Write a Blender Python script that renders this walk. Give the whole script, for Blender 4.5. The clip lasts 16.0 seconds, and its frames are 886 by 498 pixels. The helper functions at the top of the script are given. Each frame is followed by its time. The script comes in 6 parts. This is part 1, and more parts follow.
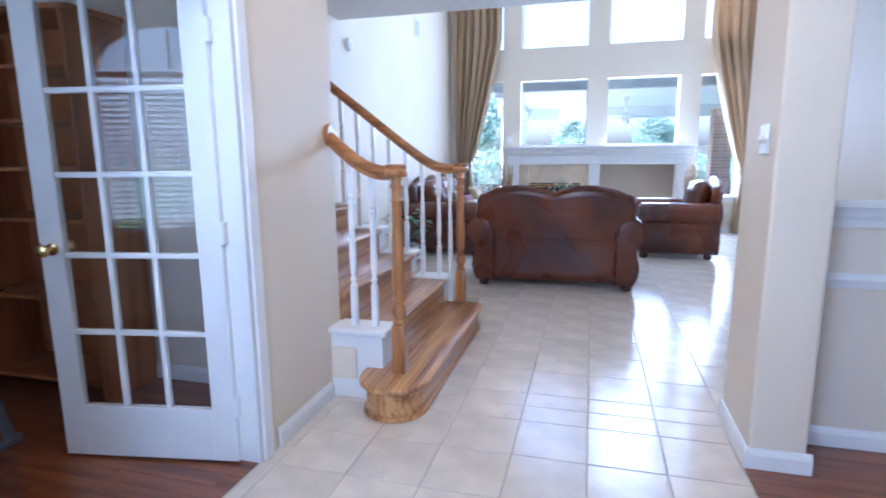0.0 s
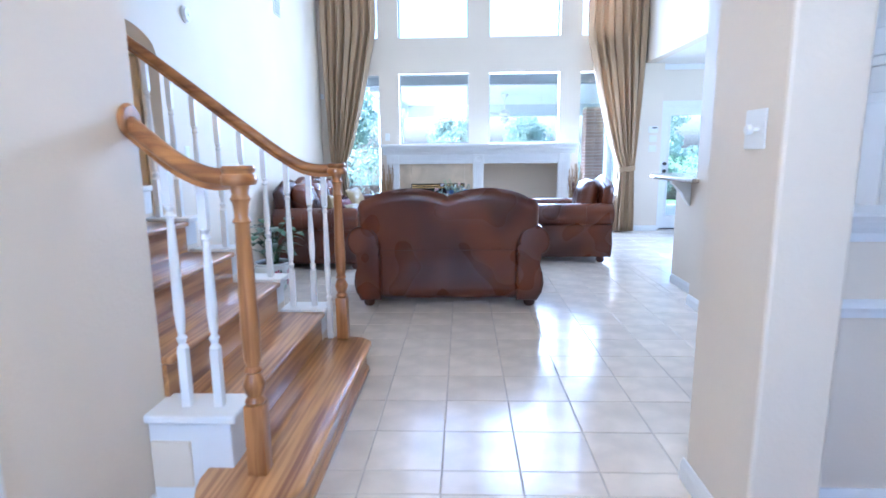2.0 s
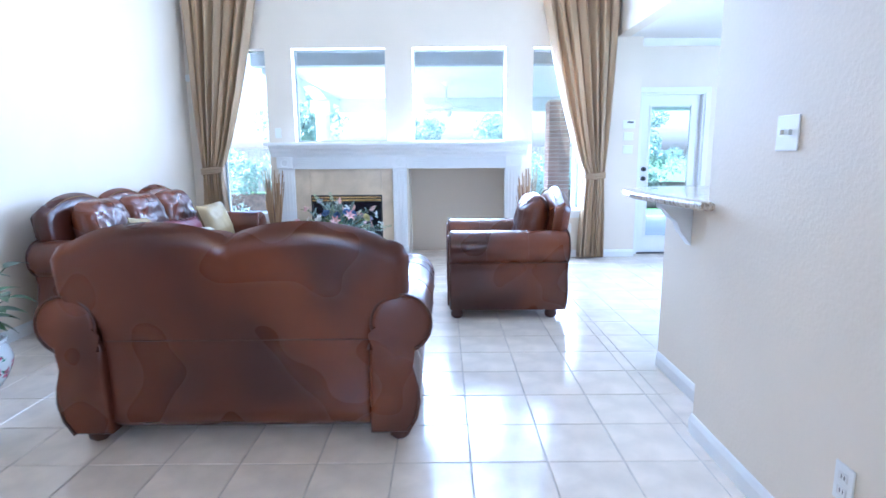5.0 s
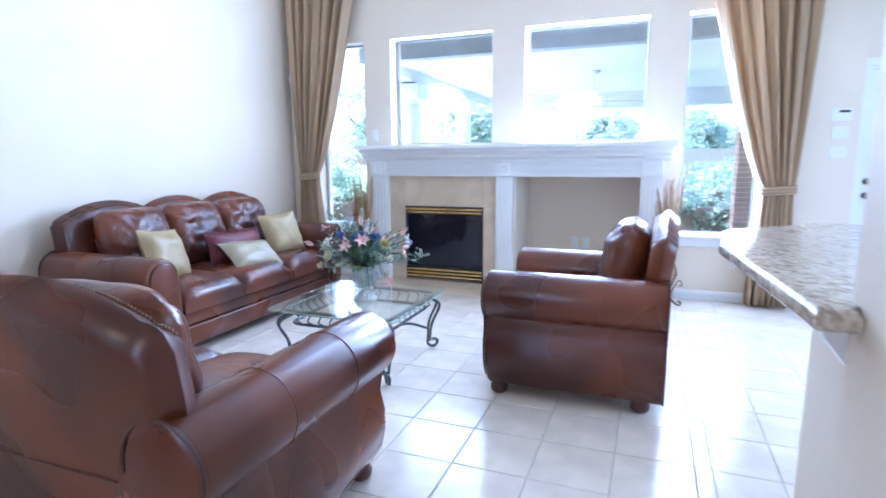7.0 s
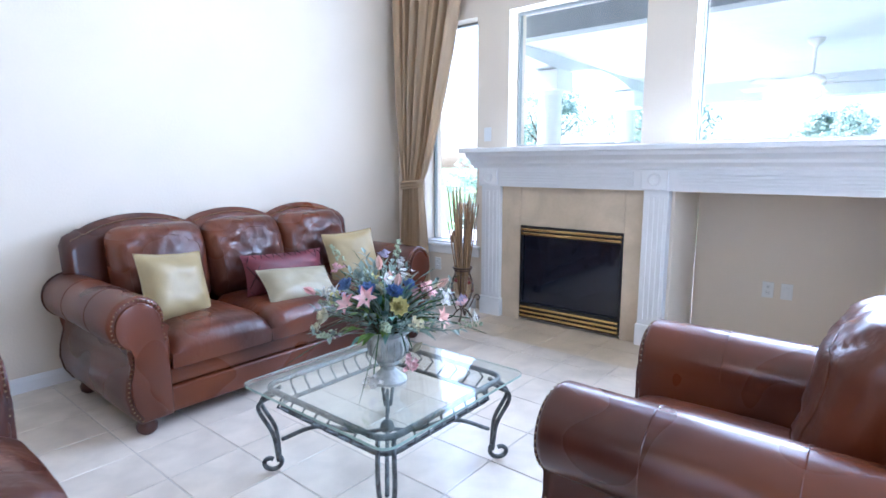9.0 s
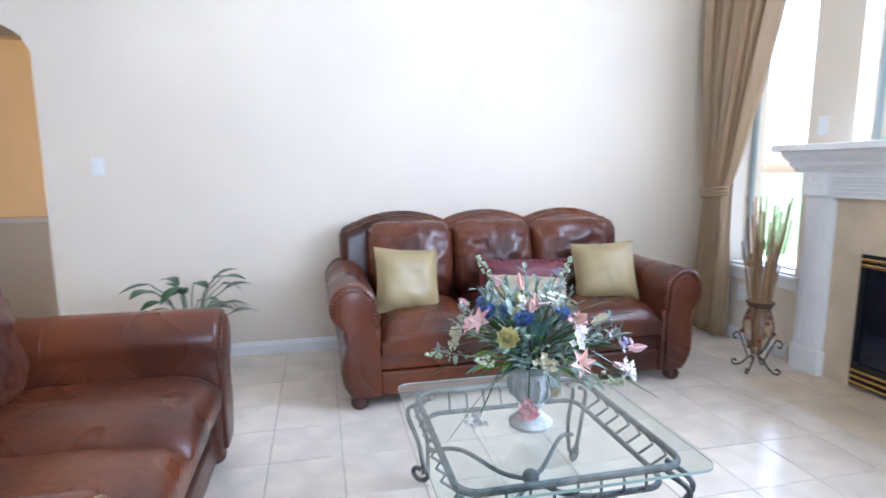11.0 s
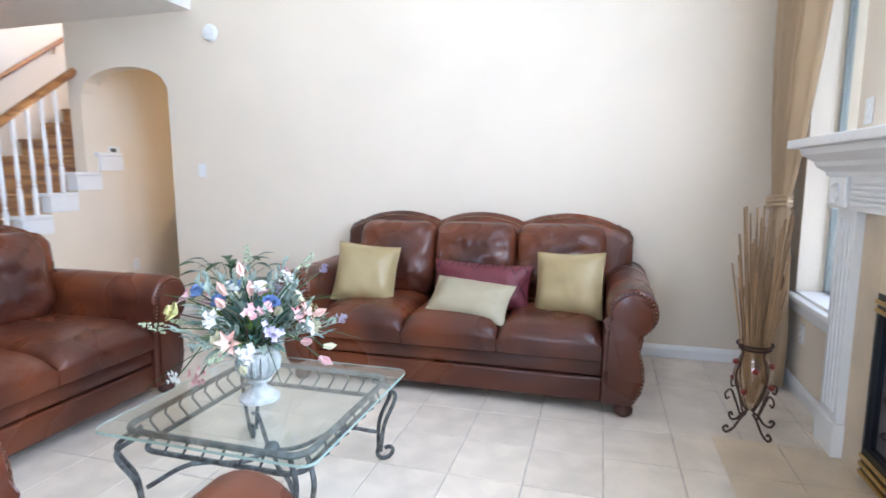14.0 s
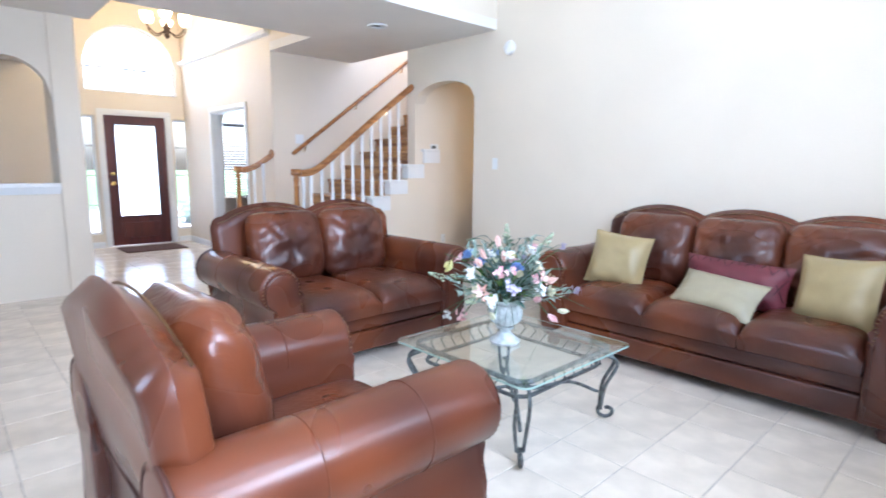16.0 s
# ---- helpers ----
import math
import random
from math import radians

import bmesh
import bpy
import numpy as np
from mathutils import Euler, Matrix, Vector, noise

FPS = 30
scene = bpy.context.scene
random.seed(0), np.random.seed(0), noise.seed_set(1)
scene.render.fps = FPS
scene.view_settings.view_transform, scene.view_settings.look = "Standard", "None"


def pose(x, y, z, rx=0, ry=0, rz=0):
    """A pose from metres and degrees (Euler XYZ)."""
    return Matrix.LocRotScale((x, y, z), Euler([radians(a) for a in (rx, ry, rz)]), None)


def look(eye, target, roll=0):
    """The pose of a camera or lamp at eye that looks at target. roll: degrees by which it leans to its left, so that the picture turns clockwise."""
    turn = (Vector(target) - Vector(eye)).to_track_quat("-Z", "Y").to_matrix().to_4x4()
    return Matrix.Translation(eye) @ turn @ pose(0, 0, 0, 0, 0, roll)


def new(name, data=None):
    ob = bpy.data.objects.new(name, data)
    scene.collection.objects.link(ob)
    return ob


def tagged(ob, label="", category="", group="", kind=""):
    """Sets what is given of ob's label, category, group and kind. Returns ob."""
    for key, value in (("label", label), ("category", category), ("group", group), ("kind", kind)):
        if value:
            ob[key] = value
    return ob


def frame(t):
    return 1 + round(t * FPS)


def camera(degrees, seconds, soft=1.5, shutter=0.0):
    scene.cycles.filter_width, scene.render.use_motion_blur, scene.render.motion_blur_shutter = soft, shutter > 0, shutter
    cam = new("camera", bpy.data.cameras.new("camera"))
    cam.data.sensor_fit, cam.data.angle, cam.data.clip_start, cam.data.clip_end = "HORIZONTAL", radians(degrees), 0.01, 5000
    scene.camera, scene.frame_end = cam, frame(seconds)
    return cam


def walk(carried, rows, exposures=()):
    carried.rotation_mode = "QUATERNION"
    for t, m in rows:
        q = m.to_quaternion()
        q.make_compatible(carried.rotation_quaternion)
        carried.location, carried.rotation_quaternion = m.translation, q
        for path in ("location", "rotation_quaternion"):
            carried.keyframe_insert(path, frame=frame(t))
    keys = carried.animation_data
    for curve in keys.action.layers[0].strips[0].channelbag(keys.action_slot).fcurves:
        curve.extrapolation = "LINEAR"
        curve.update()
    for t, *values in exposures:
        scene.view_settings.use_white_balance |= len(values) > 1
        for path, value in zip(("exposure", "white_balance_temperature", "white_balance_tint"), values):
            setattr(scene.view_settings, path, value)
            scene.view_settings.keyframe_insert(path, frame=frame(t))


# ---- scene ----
# ==== camera and its walk ====
cam = camera(78.4, 16.0, soft=1.6, shutter=0.4)
PATH = [
    (0, (-0.046, -0.388, 1.318), (-0.563, 1.513, 0.975), -0.5),
    (0.5, (-0.121, -0.382, 1.313), (-0.382, 1.571, 0.968), -0.6),
    (1, (-0.174, -0.236, 1.296), (-0.315, 1.729, 0.951), -0.6),
    (1.5, (-0.204, 0.05, 1.308), (-0.306, 2.016, 0.958), -0.6),
    (2, (-0.252, 0.421, 1.307), (-0.327, 2.389, 0.958), -0.6),
    (2.5, (-0.242, 0.853, 1.311), (-0.26, 2.822, 0.963), -0.5),
    (3, (-0.223, 1.237, 1.312), (-0.219, 3.206, 0.963), -0.6),
    (3.5, (-0.102, 1.639, 1.304), (-0.056, 3.608, 0.957), -0.6),
    (4, (0.071, 2.009, 1.284), (0.125, 3.979, 0.946), -0.4),
    (4.2, (0.146, 2.157, 1.283), (0.2, 4.127, 0.944), -0.4),
    (6.3, (1.216, 3.491, 1.294), (0.794, 5.418, 0.962), -0.6),
    (6.5, (1.303, 3.657, 1.3), (0.78, 5.559, 0.972), -0.6),
    (7, (1.381, 4.034, 1.299), (0.674, 5.877, 0.974), -0.4),
    (7.5, (1.380, 4.472, 1.285), (0.380, 6.175, 0.964), -0.2),
    (8, (1.387, 4.860, 1.322), (0.251, 6.473, 0.994), -0.1),
    (8.2, (1.350, 5.018, 1.322), (0.176, 6.605, 1.0), -0.1),
    (10.3, (1.225, 6.074, 1.312), (-0.406, 7.19, 1.004), -0.4),
    (10.5, (1.252, 6.174, 1.313), (-0.493, 7.103, 1.01), -0.4),
    (11, (1.389, 6.34, 1.303), (-0.541, 6.777, 1.013), -0.2),
    (11.5, (1.514, 6.636, 1.3), (-0.46, 6.802, 1.026), 0.0),
    (12, (1.54, 6.995, 1.309), (-0.441, 6.956, 1.037), 0.1),
    (12.5, (1.596, 7.32, 1.339), (-0.381, 7.195, 1.059), 0.0),
    (13, (1.522, 7.646, 1.315), (-0.451, 7.462, 1.045), 0.1),
    (13.5, (1.512, 7.981, 1.307), (-0.441, 7.65, 1.034), -0.0),
    (14, (1.452, 8.309, 1.29), (-0.45, 7.754, 1.016), -0.1),
    (14.5, (1.487, 8.516, 1.3), (-0.292, 7.645, 1.02), 0.3),
    (15, (1.691, 8.658, 1.303), (0.003, 7.626, 1.01), 0.5),
    (15.5, (1.75, 8.778, 1.329), (0.208, 7.542, 1.026), 0.1),
    (16, (1.76, 8.778, 1.305), (0.408, 7.336, 1.0), 0.5),
]
EXPOSURES = [(0.0, 2.37, 4520, 17), (1.5, 2.50, 4470, 15), (4.0, 2.82, 4380, 13), (8.0, 2.54, 4640, 18), (10.5, 2.52, 5040, 17), (12.0, 2.52, 5200, 16), (14.5, 2.46, 5340, 16), (16.0, 2.52, 5160, 15)]
walk(cam, [(t, look(eye, target, roll)) for t, eye, target, roll in PATH], EXPOSURES)

# ==== world, sun, lights ====
world = bpy.data.worlds.new("sky")
scene.world = world
world.use_nodes = True
wn = world.node_tree.nodes
sky = wn.new("ShaderNodeTexSky")
sky.sky_type = "NISHITA"
sky.sun_disc = False
sky.sun_elevation = radians(38)
sky.sun_rotation = radians(-90)
sky.dust_density = 4.0
wn["Background"].inputs[1].default_value = 0.15
world.node_tree.links.new(sky.outputs[0], wn["Background"].inputs[0])


def sun_lamp():
    d = bpy.data.lights.new("sun", "SUN")
    d.energy, d.angle, d.color = 5.0, radians(8), (1.0, 0.95, 0.88)
    ob = new("sun", d)
    ob.matrix_world = look((-34, 10, 38), (0, 15, 0))
    return ob


def window_light(name, x, y, z, w, h, rx, rz, power, color):
    d = bpy.data.lights.new(name, "AREA")
    d.shape, d.size, d.size_y, d.energy, d.color = "RECTANGLE", w, h, power, color
    ob = new(name, d)
    ob.matrix_world = pose(x, y, z, rx, 0, rz)
    return ob


sun_lamp()
DAY = (0.86, 0.94, 1.0)
# daylight entering by the window openings
for wx, ww, pw in ((-1.91, 0.58, 0.5), (-0.72, 1.08, 2.5), (0.73, 1.08, 14), (1.93, 0.58, 14)):
    window_light("daylight_high", wx, 9.575, 4.02, ww, 1.8, -90, 0, pw, DAY)
for wx, wz, ww, wh, pw in ((-1.91, 1.57, 0.58, 1.9, 0.7), (-0.72, 2.0, 1.08, 1.04, 6), (0.73, 2.0, 1.08, 1.04, 20), (1.93, 1.57, 0.58, 1.9, 14)):
    window_light("daylight_low", wx, 9.575, wz, ww, wh, -90, 0, pw, DAY)
window_light("daylight_foyer", -0.65, -1.03, 2.80, 1.2, 0.8, 90, 0, 6, DAY)
window_light("daylight_door", -0.655, -1.03, 1.15, 0.62, 1.4, 90, 0, 3.0, DAY)
window_light("daylight_study", -2.6, -0.92, 1.4, 1.15, 1.2, 90, 0, 2.4, DAY)
# Added fill lamp; the dining room's window is never in view.
window_light("dining_fill", 2.6, -0.92, 1.4, 1.35, 1.3, 90, 0, 1.3, DAY)
# Added fill from the kitchen side, where no source is in view.
window_light("kitchen_fill", 5.3, 7.0, 1.7, 2.0, 1.4, 90, 90, 14, DAY)


# ==== materials ====
def material(name, base, rough=0.5, metal=0.0, scale=6.0, vary=0.06, bump=0.0, bump_scale=60.0, coat=0.0, dark=None, spread=(0.35, 0.65), rand=0.0, stretch=(1, 1, 1), rough_vary=0.1, detail=6, spec=0.5, wrinkle=0.0):
    """Two scales of colour variation, gloss variation and a fine relief."""
    m = bpy.data.materials.new(name)
    m.use_nodes = True
    nt = m.node_tree
    n, l = nt.nodes, nt.links
    p = n["Principled BSDF"]
    p.inputs["Metallic"].default_value = metal
    p.inputs["Coat Weight"].default_value = coat
    p.inputs["Coat Roughness"].default_value = 0.15
    tc = n.new("ShaderNodeTexCoord")
    mp = n.new("ShaderNodeMapping")
    mp.inputs["Scale"].default_value = stretch
    l.new(tc.outputs["Object"], mp.inputs["Vector"])
    big = n.new("ShaderNodeTexNoise")
    big.inputs["Scale"].default_value = scale
    big.inputs["Detail"].default_value = detail
    big.inputs["Distortion"].default_value = 0.4
    p.inputs["Specular IOR Level"].default_value = spec
    l.new(mp.outputs[0], big.inputs["Vector"])
    fine = n.new("ShaderNodeTexNoise")
    fine.inputs["Scale"].default_value = bump_scale
    fine.inputs["Detail"].default_value = 4
    l.new(mp.outputs[0], fine.inputs["Vector"])
    ramp = n.new("ShaderNodeMapRange")
    ramp.inputs["From Min"].default_value, ramp.inputs["From Max"].default_value = spread
    l.new(big.outputs["Fac"], ramp.inputs["Value"])
    mix = n.new("ShaderNodeMix")
    mix.data_type = "RGBA"
    dark = dark or tuple(c * (1 - 2.5 * vary) for c in base)
    mix.inputs["A"].default_value = (*dark, 1)
    mix.inputs["B"].default_value = (*base, 1)
    l.new(ramp.outputs[0], mix.inputs["Factor"])
    mul = n.new("ShaderNodeMix")
    mul.data_type, mul.blend_type = "RGBA", "MULTIPLY"
    mul.inputs["Factor"].default_value = 1.0
    l.new(mix.outputs["Result"], mul.inputs["A"])
    fr = n.new("ShaderNodeMapRange")
    fr.inputs["To Min"].default_value, fr.inputs["To Max"].default_value = 1 - vary, 1 + vary * 0.5
    l.new(fine.outputs["Fac"], fr.inputs["Value"])
    if rand:
        oi = n.new("ShaderNodeObjectInfo")
        rr = n.new("ShaderNodeMapRange")
        rr.inputs["To Min"].default_value, rr.inputs["To Max"].default_value = 1 - rand, 1 + rand
        l.new(oi.outputs["Random"], rr.inputs["Value"])
        mm = n.new("ShaderNodeMath")
        mm.operation = "MULTIPLY"
        l.new(rr.outputs[0], mm.inputs[0])
        l.new(fr.outputs[0], mm.inputs[1])
        l.new(mm.outputs[0], mul.inputs["B"])
    else:
        l.new(fr.outputs[0], mul.inputs["B"])
    l.new(mul.outputs["Result"], p.inputs["Base Color"])
    rv = n.new("ShaderNodeMapRange")
    rv.inputs["To Min"].default_value, rv.inputs["To Max"].default_value = max(0.02, rough - rough_vary), min(1.0, rough + rough_vary)
    l.new(big.outputs["Fac"], rv.inputs["Value"])
    l.new(rv.outputs[0], p.inputs["Roughness"])
    if bump:
        b = n.new("ShaderNodeBump")
        b.inputs["Strength"].default_value = bump
        b.inputs["Distance"].default_value = 0.01
        l.new(fine.outputs["Fac"], b.inputs["Height"])
        l.new(b.outputs[0], p.inputs["Normal"])
        if wrinkle:
            fold = n.new("ShaderNodeTexNoise")
            fold.inputs["Scale"].default_value = 11
            fold.inputs["Detail"].default_value = 3
            fold.inputs["Distortion"].default_value = 1.6
            l.new(mp.outputs[0], fold.inputs["Vector"])
            b2 = n.new("ShaderNodeBump")
            b2.inputs["Strength"].default_value = wrinkle
            b2.inputs["Distance"].default_value = 0.03
            l.new(fold.outputs["Fac"], b2.inputs["Height"])
            l.new(b.outputs[0], b2.inputs["Normal"])
            l.new(b2.outputs[0], p.inputs["Normal"])
    return m


def wood(name, light, dark, scale=18.0, rough=0.3, axis=1, coat=0.3, ring=0.06):
    """Stretched grain with cathedral rings along one axis."""
    m = bpy.data.materials.new(name)
    m.use_nodes = True
    nt = m.node_tree
    n, l = nt.nodes, nt.links
    p = n["Principled BSDF"]
    tc = n.new("ShaderNodeTexCoord")
    oi = n.new("ShaderNodeObjectInfo")
    off = n.new("ShaderNodeVectorMath")
    off.operation = "MULTIPLY_ADD"
    l.new(oi.outputs["Random"], off.inputs[0])
    off.inputs[1].default_value = (7.0, 5.0, 3.0)
    l.new(tc.outputs["Object"], off.inputs[2])
    mp = n.new("ShaderNodeMapping")
    mp.inputs["Scale"].default_value = tuple(0.07 if i == axis else 1.0 for i in range(3))
    l.new(off.outputs[0], mp.inputs["Vector"])
    big = n.new("ShaderNodeTexNoise")
    big.inputs["Scale"].default_value = scale
    big.inputs["Detail"].default_value = 8
    big.inputs["Distortion"].default_value = 0.5
    l.new(mp.outputs[0], big.inputs["Vector"])
    wave = n.new("ShaderNodeTexWave")
    wave.inputs["Scale"].default_value = scale * 0.7
    wave.inputs["Distortion"].default_value = 11.0
    wave.inputs["Detail"].default_value = 3
    l.new(mp.outputs[0], wave.inputs["Vector"])
    mx = n.new("ShaderNodeMix")
    mx.inputs["Factor"].default_value = ring
    l.new(big.outputs["Fac"], mx.inputs["A"])
    l.new(wave.outputs["Fac"], mx.inputs["B"])
    ramp = n.new("ShaderNodeMix")
    ramp.data_type = "RGBA"
    ramp.inputs["A"].default_value = (*dark, 1)
    ramp.inputs["B"].default_value = (*light, 1)
    rg = n.new("ShaderNodeMapRange")
    rg.inputs["From Min"].default_value, rg.inputs["From Max"].default_value = 0.36, 0.60
    l.new(mx.outputs["Result"], rg.inputs["Value"])
    l.new(rg.outputs[0], ramp.inputs["Factor"])
    l.new(ramp.outputs["Result"], p.inputs["Base Color"])
    p.inputs["Roughness"].default_value = rough
    p.inputs["Coat Weight"].default_value = coat
    p.inputs["Coat Roughness"].default_value = 0.12
    b = n.new("ShaderNodeBump")
    b.inputs["Strength"].default_value = 0.12
    b.inputs["Distance"].default_value = 0.004
    l.new(mx.outputs["Result"], b.inputs["Height"])
    l.new(b.outputs[0], p.inputs["Normal"])
    return m


def leather(name, wrinkle):
    """Antiqued hide: broad soft patches of dark stain, fine pores and, on cushions, soft folds."""
    m = bpy.data.materials.new(name)
    m.use_nodes = True
    n, l = m.node_tree.nodes, m.node_tree.links
    p = n["Principled BSDF"]
    tc = n.new("ShaderNodeTexCoord")

    def cloud(scale, detail, distort=0.0, stretch=(1, 1, 1)):
        mp = n.new("ShaderNodeMapping")
        mp.inputs["Scale"].default_value = stretch
        l.new(tc.outputs["Object"], mp.inputs["Vector"])
        t = n.new("ShaderNodeTexNoise")
        t.inputs["Scale"].default_value, t.inputs["Detail"].default_value, t.inputs["Distortion"].default_value = scale, detail, distort
        l.new(mp.outputs[0], t.inputs["Vector"])
        return t.outputs["Fac"]

    def remap(value, a, b, c, d):
        r = n.new("ShaderNodeMapRange")
        r.interpolation_type = "SMOOTHSTEP"
        for k, v in (("From Min", a), ("From Max", b), ("To Min", c), ("To Max", d)):
            r.inputs[k].default_value = v
        l.new(value, r.inputs["Value"])
        return r.outputs[0]

    def blend(fac, one, two):
        x = n.new("ShaderNodeMix")
        x.data_type = "RGBA"
        l.new(fac, x.inputs["Factor"])
        for key, v in (("A", one), ("B", two)):
            if isinstance(v, tuple):
                x.inputs[key].default_value = (*v, 1)
            else:
                l.new(v, x.inputs[key])
        return x.outputs["Result"]

    hide = blend(remap(cloud(1.9, 0, 0.0, (1, 1, 0.7)), 0.30, 0.70, 0, 1), (0.148, 0.040, 0.014), (0.088, 0.024, 0.011))
    stain = blend(remap(cloud(3.2, 0, 0.0, (1.1, 1.1, 0.85)), 0.36, 0.80, 0, 0.70), hide, (0.030, 0.012, 0.011))
    l.new(stain, p.inputs["Base Color"])
    l.new(remap(cloud(4, 0), 0.3, 0.7, 0.26, 0.36), p.inputs["Roughness"])
    p.inputs["Specular IOR Level"].default_value = 0.38
    p.inputs["Coat Weight"].default_value, p.inputs["Coat Roughness"].default_value = 0.16, 0.14
    pores = n.new("ShaderNodeBump")
    pores.inputs["Strength"].default_value, pores.inputs["Distance"].default_value = 0.04, 0.003
    l.new(cloud(170, 2), pores.inputs["Height"])
    last = pores
    if wrinkle:
        for scale, strength in ((7, wrinkle), (17, wrinkle * 0.6)):
            fold = n.new("ShaderNodeBump")
            fold.inputs["Strength"].default_value, fold.inputs["Distance"].default_value = strength, 0.02
            l.new(cloud(scale, 2, 1.4, (1, 1, 0.6)), fold.inputs["Height"])
            l.new(last.outputs[0], fold.inputs["Normal"])
            last = fold
    l.new(last.outputs[0], p.inputs["Normal"])
    return m


def leaf_material(name, base, through_light, share=0.55, **look_of):
    """A thin leaf or cloth that lets part of the light through."""
    m = material(name, base, **(look_of or {"rough": 0.55, "scale": 6, "vary": 0.25}))
    n, l = m.node_tree.nodes, m.node_tree.links
    tr = n.new("ShaderNodeBsdfTranslucent")
    tr.inputs["Color"].default_value = (*through_light, 1)
    mx = n.new("ShaderNodeMixShader")
    mx.inputs[0].default_value = share
    l.new(n["Principled BSDF"].outputs[0], mx.inputs[1])
    l.new(tr.outputs[0], mx.inputs[2])
    l.new(mx.outputs[0], n["Material Output"].inputs["Surface"])
    return m


def glass_material(name, tint=(1, 1, 1), rough=0.0, ior=1.45):
    m = bpy.data.materials.new(name)
    m.use_nodes = True
    p = m.node_tree.nodes["Principled BSDF"]
    p.inputs["Base Color"].default_value = (*tint, 1)
    p.inputs["Roughness"].default_value = rough
    p.inputs["IOR"].default_value = ior
    p.inputs["Transmission Weight"].default_value = 1.0
    return m


def glow_material(name, color, strength):
    m = bpy.data.materials.new(name)
    m.use_nodes = True
    p = m.node_tree.nodes["Principled BSDF"]
    p.inputs["Base Color"].default_value = (*color, 1)
    p.inputs["Emission Color"].default_value = (*color, 1)
    p.inputs["Emission Strength"].default_value = strength
    return m


PAINT = material("beige_wall_paint", (0.76, 0.672, 0.545), rough=0.6, scale=1.2, vary=0.02, bump=0.13, bump_scale=70)
CEIL = material("white_ceiling_paint", (0.80, 0.77, 0.72), rough=0.8, scale=2, vary=0.015, bump=0.2, bump_scale=80)
WHITE = material("white_trim_paint", (0.80, 0.80, 0.79), rough=0.35, scale=3, vary=0.02, bump=0.03, bump_scale=30)
TILE = material("beige_ceramic_tile", (0.78, 0.695, 0.585), rough=0.17, scale=5, vary=0.06, bump=0.12, bump_scale=13, rand=0.05, rough_vary=0.05)
GROUT = material("grey_grout", (0.57, 0.52, 0.45), rough=0.9, scale=20, vary=0.1, bump=0.2, bump_scale=120)
TRAV = material("tan_travertine", (0.66, 0.54, 0.38), rough=0.35, scale=4, vary=0.08, bump=0.06, bump_scale=40, rand=0.05)
OAK = wood("honey_oak", (0.58, 0.31, 0.105), (0.25, 0.10, 0.032), scale=15, axis=1, coat=0.5, ring=0.10)
OAK_X = wood("honey_oak_rail", (0.42, 0.19, 0.055), (0.22, 0.085, 0.024), scale=24, axis=0)
OAK_Z = wood("honey_oak_post", (0.42, 0.19, 0.055), (0.22, 0.085, 0.024), scale=24, axis=2)
PLANK = wood("red_brown_floor_wood", (0.26, 0.085, 0.03), (0.13, 0.04, 0.015), scale=16, rough=0.28, axis=0, coat=0.4)
CHERRY = wood("cherry_bookcase_wood", (0.40, 0.15, 0.045), (0.22, 0.07, 0.020), scale=9, axis=2)
MAHOGANY = wood("dark_red_door_wood", (0.10, 0.018, 0.012), (0.05, 0.009, 0.007), scale=14, axis=2)
LEATHER = leather("antiqued_brown_leather", 0.0)
CUSHION = leather("creased_brown_leather", 0.26)
LEATHER_DK = material("brown_leather_welt", (0.07, 0.024, 0.015), rough=0.45, scale=8, vary=0.1)
BRASS = material("antique_brass_nails", (0.35, 0.25, 0.14), rough=0.35, metal=1.0, vary=0.05)
GOLD = material("polished_brass", (0.75, 0.55, 0.22), rough=0.18, metal=1.0, vary=0.04)
IRON = material("weathered_wrought_iron", (0.20, 0.22, 0.22), rough=0.5, metal=0.6, scale=30, vary=0.2, bump=0.3, bump_scale=90, dark=(0.06, 0.06, 0.06))
RUST = material("rusty_brown_iron", (0.12, 0.07, 0.05), rough=0.55, metal=0.5, scale=30, vary=0.2, bump=0.3, bump_scale=90)
BLACK = material("black_metal", (0.012, 0.012, 0.014), rough=0.35, vary=0.1)
SOOT = material("dark_firebrick", (0.03, 0.03, 0.035), rough=0.8, vary=0.2, bump=0.4, bump_scale=30)
GLASS = glass_material("clear_glass")
TABLE_GLASS = glass_material("greenish_table_glass", (0.90, 0.97, 0.94))
CURTAIN = leaf_material("bronze_satin_fabric", (0.52, 0.38, 0.225), (0.60, 0.45, 0.30), 0.22, rough=0.42, scale=3, vary=0.06, bump=0.15, bump_scale=260, stretch=(1, 1, 0.15))
SATIN = material("gold_satin_fabric", (0.37, 0.285, 0.135), rough=0.38, scale=6, vary=0.06, bump=0.08, bump_scale=320)
CHAMPAGNE = material("champagne_satin_fabric", (0.37, 0.325, 0.215), rough=0.38, scale=6, vary=0.05, bump=0.08, bump_scale=320)
MAROON = material("maroon_quilted_fabric", (0.14, 0.02, 0.03), rough=0.5, scale=8, vary=0.1, bump=0.1, bump_scale=240)
TUCK = material("dark_maroon_thread", (0.035, 0.005, 0.010), rough=0.7, vary=0.1)
PLASTIC = material("white_plastic", (0.78, 0.78, 0.76), rough=0.35, vary=0.01)
GRANITE = material("speckled_granite", (0.62, 0.56, 0.46), rough=0.15, scale=70, vary=0.22, bump=0.02, bump_scale=180, dark=(0.20, 0.14, 0.09), spread=(0.30, 0.55))
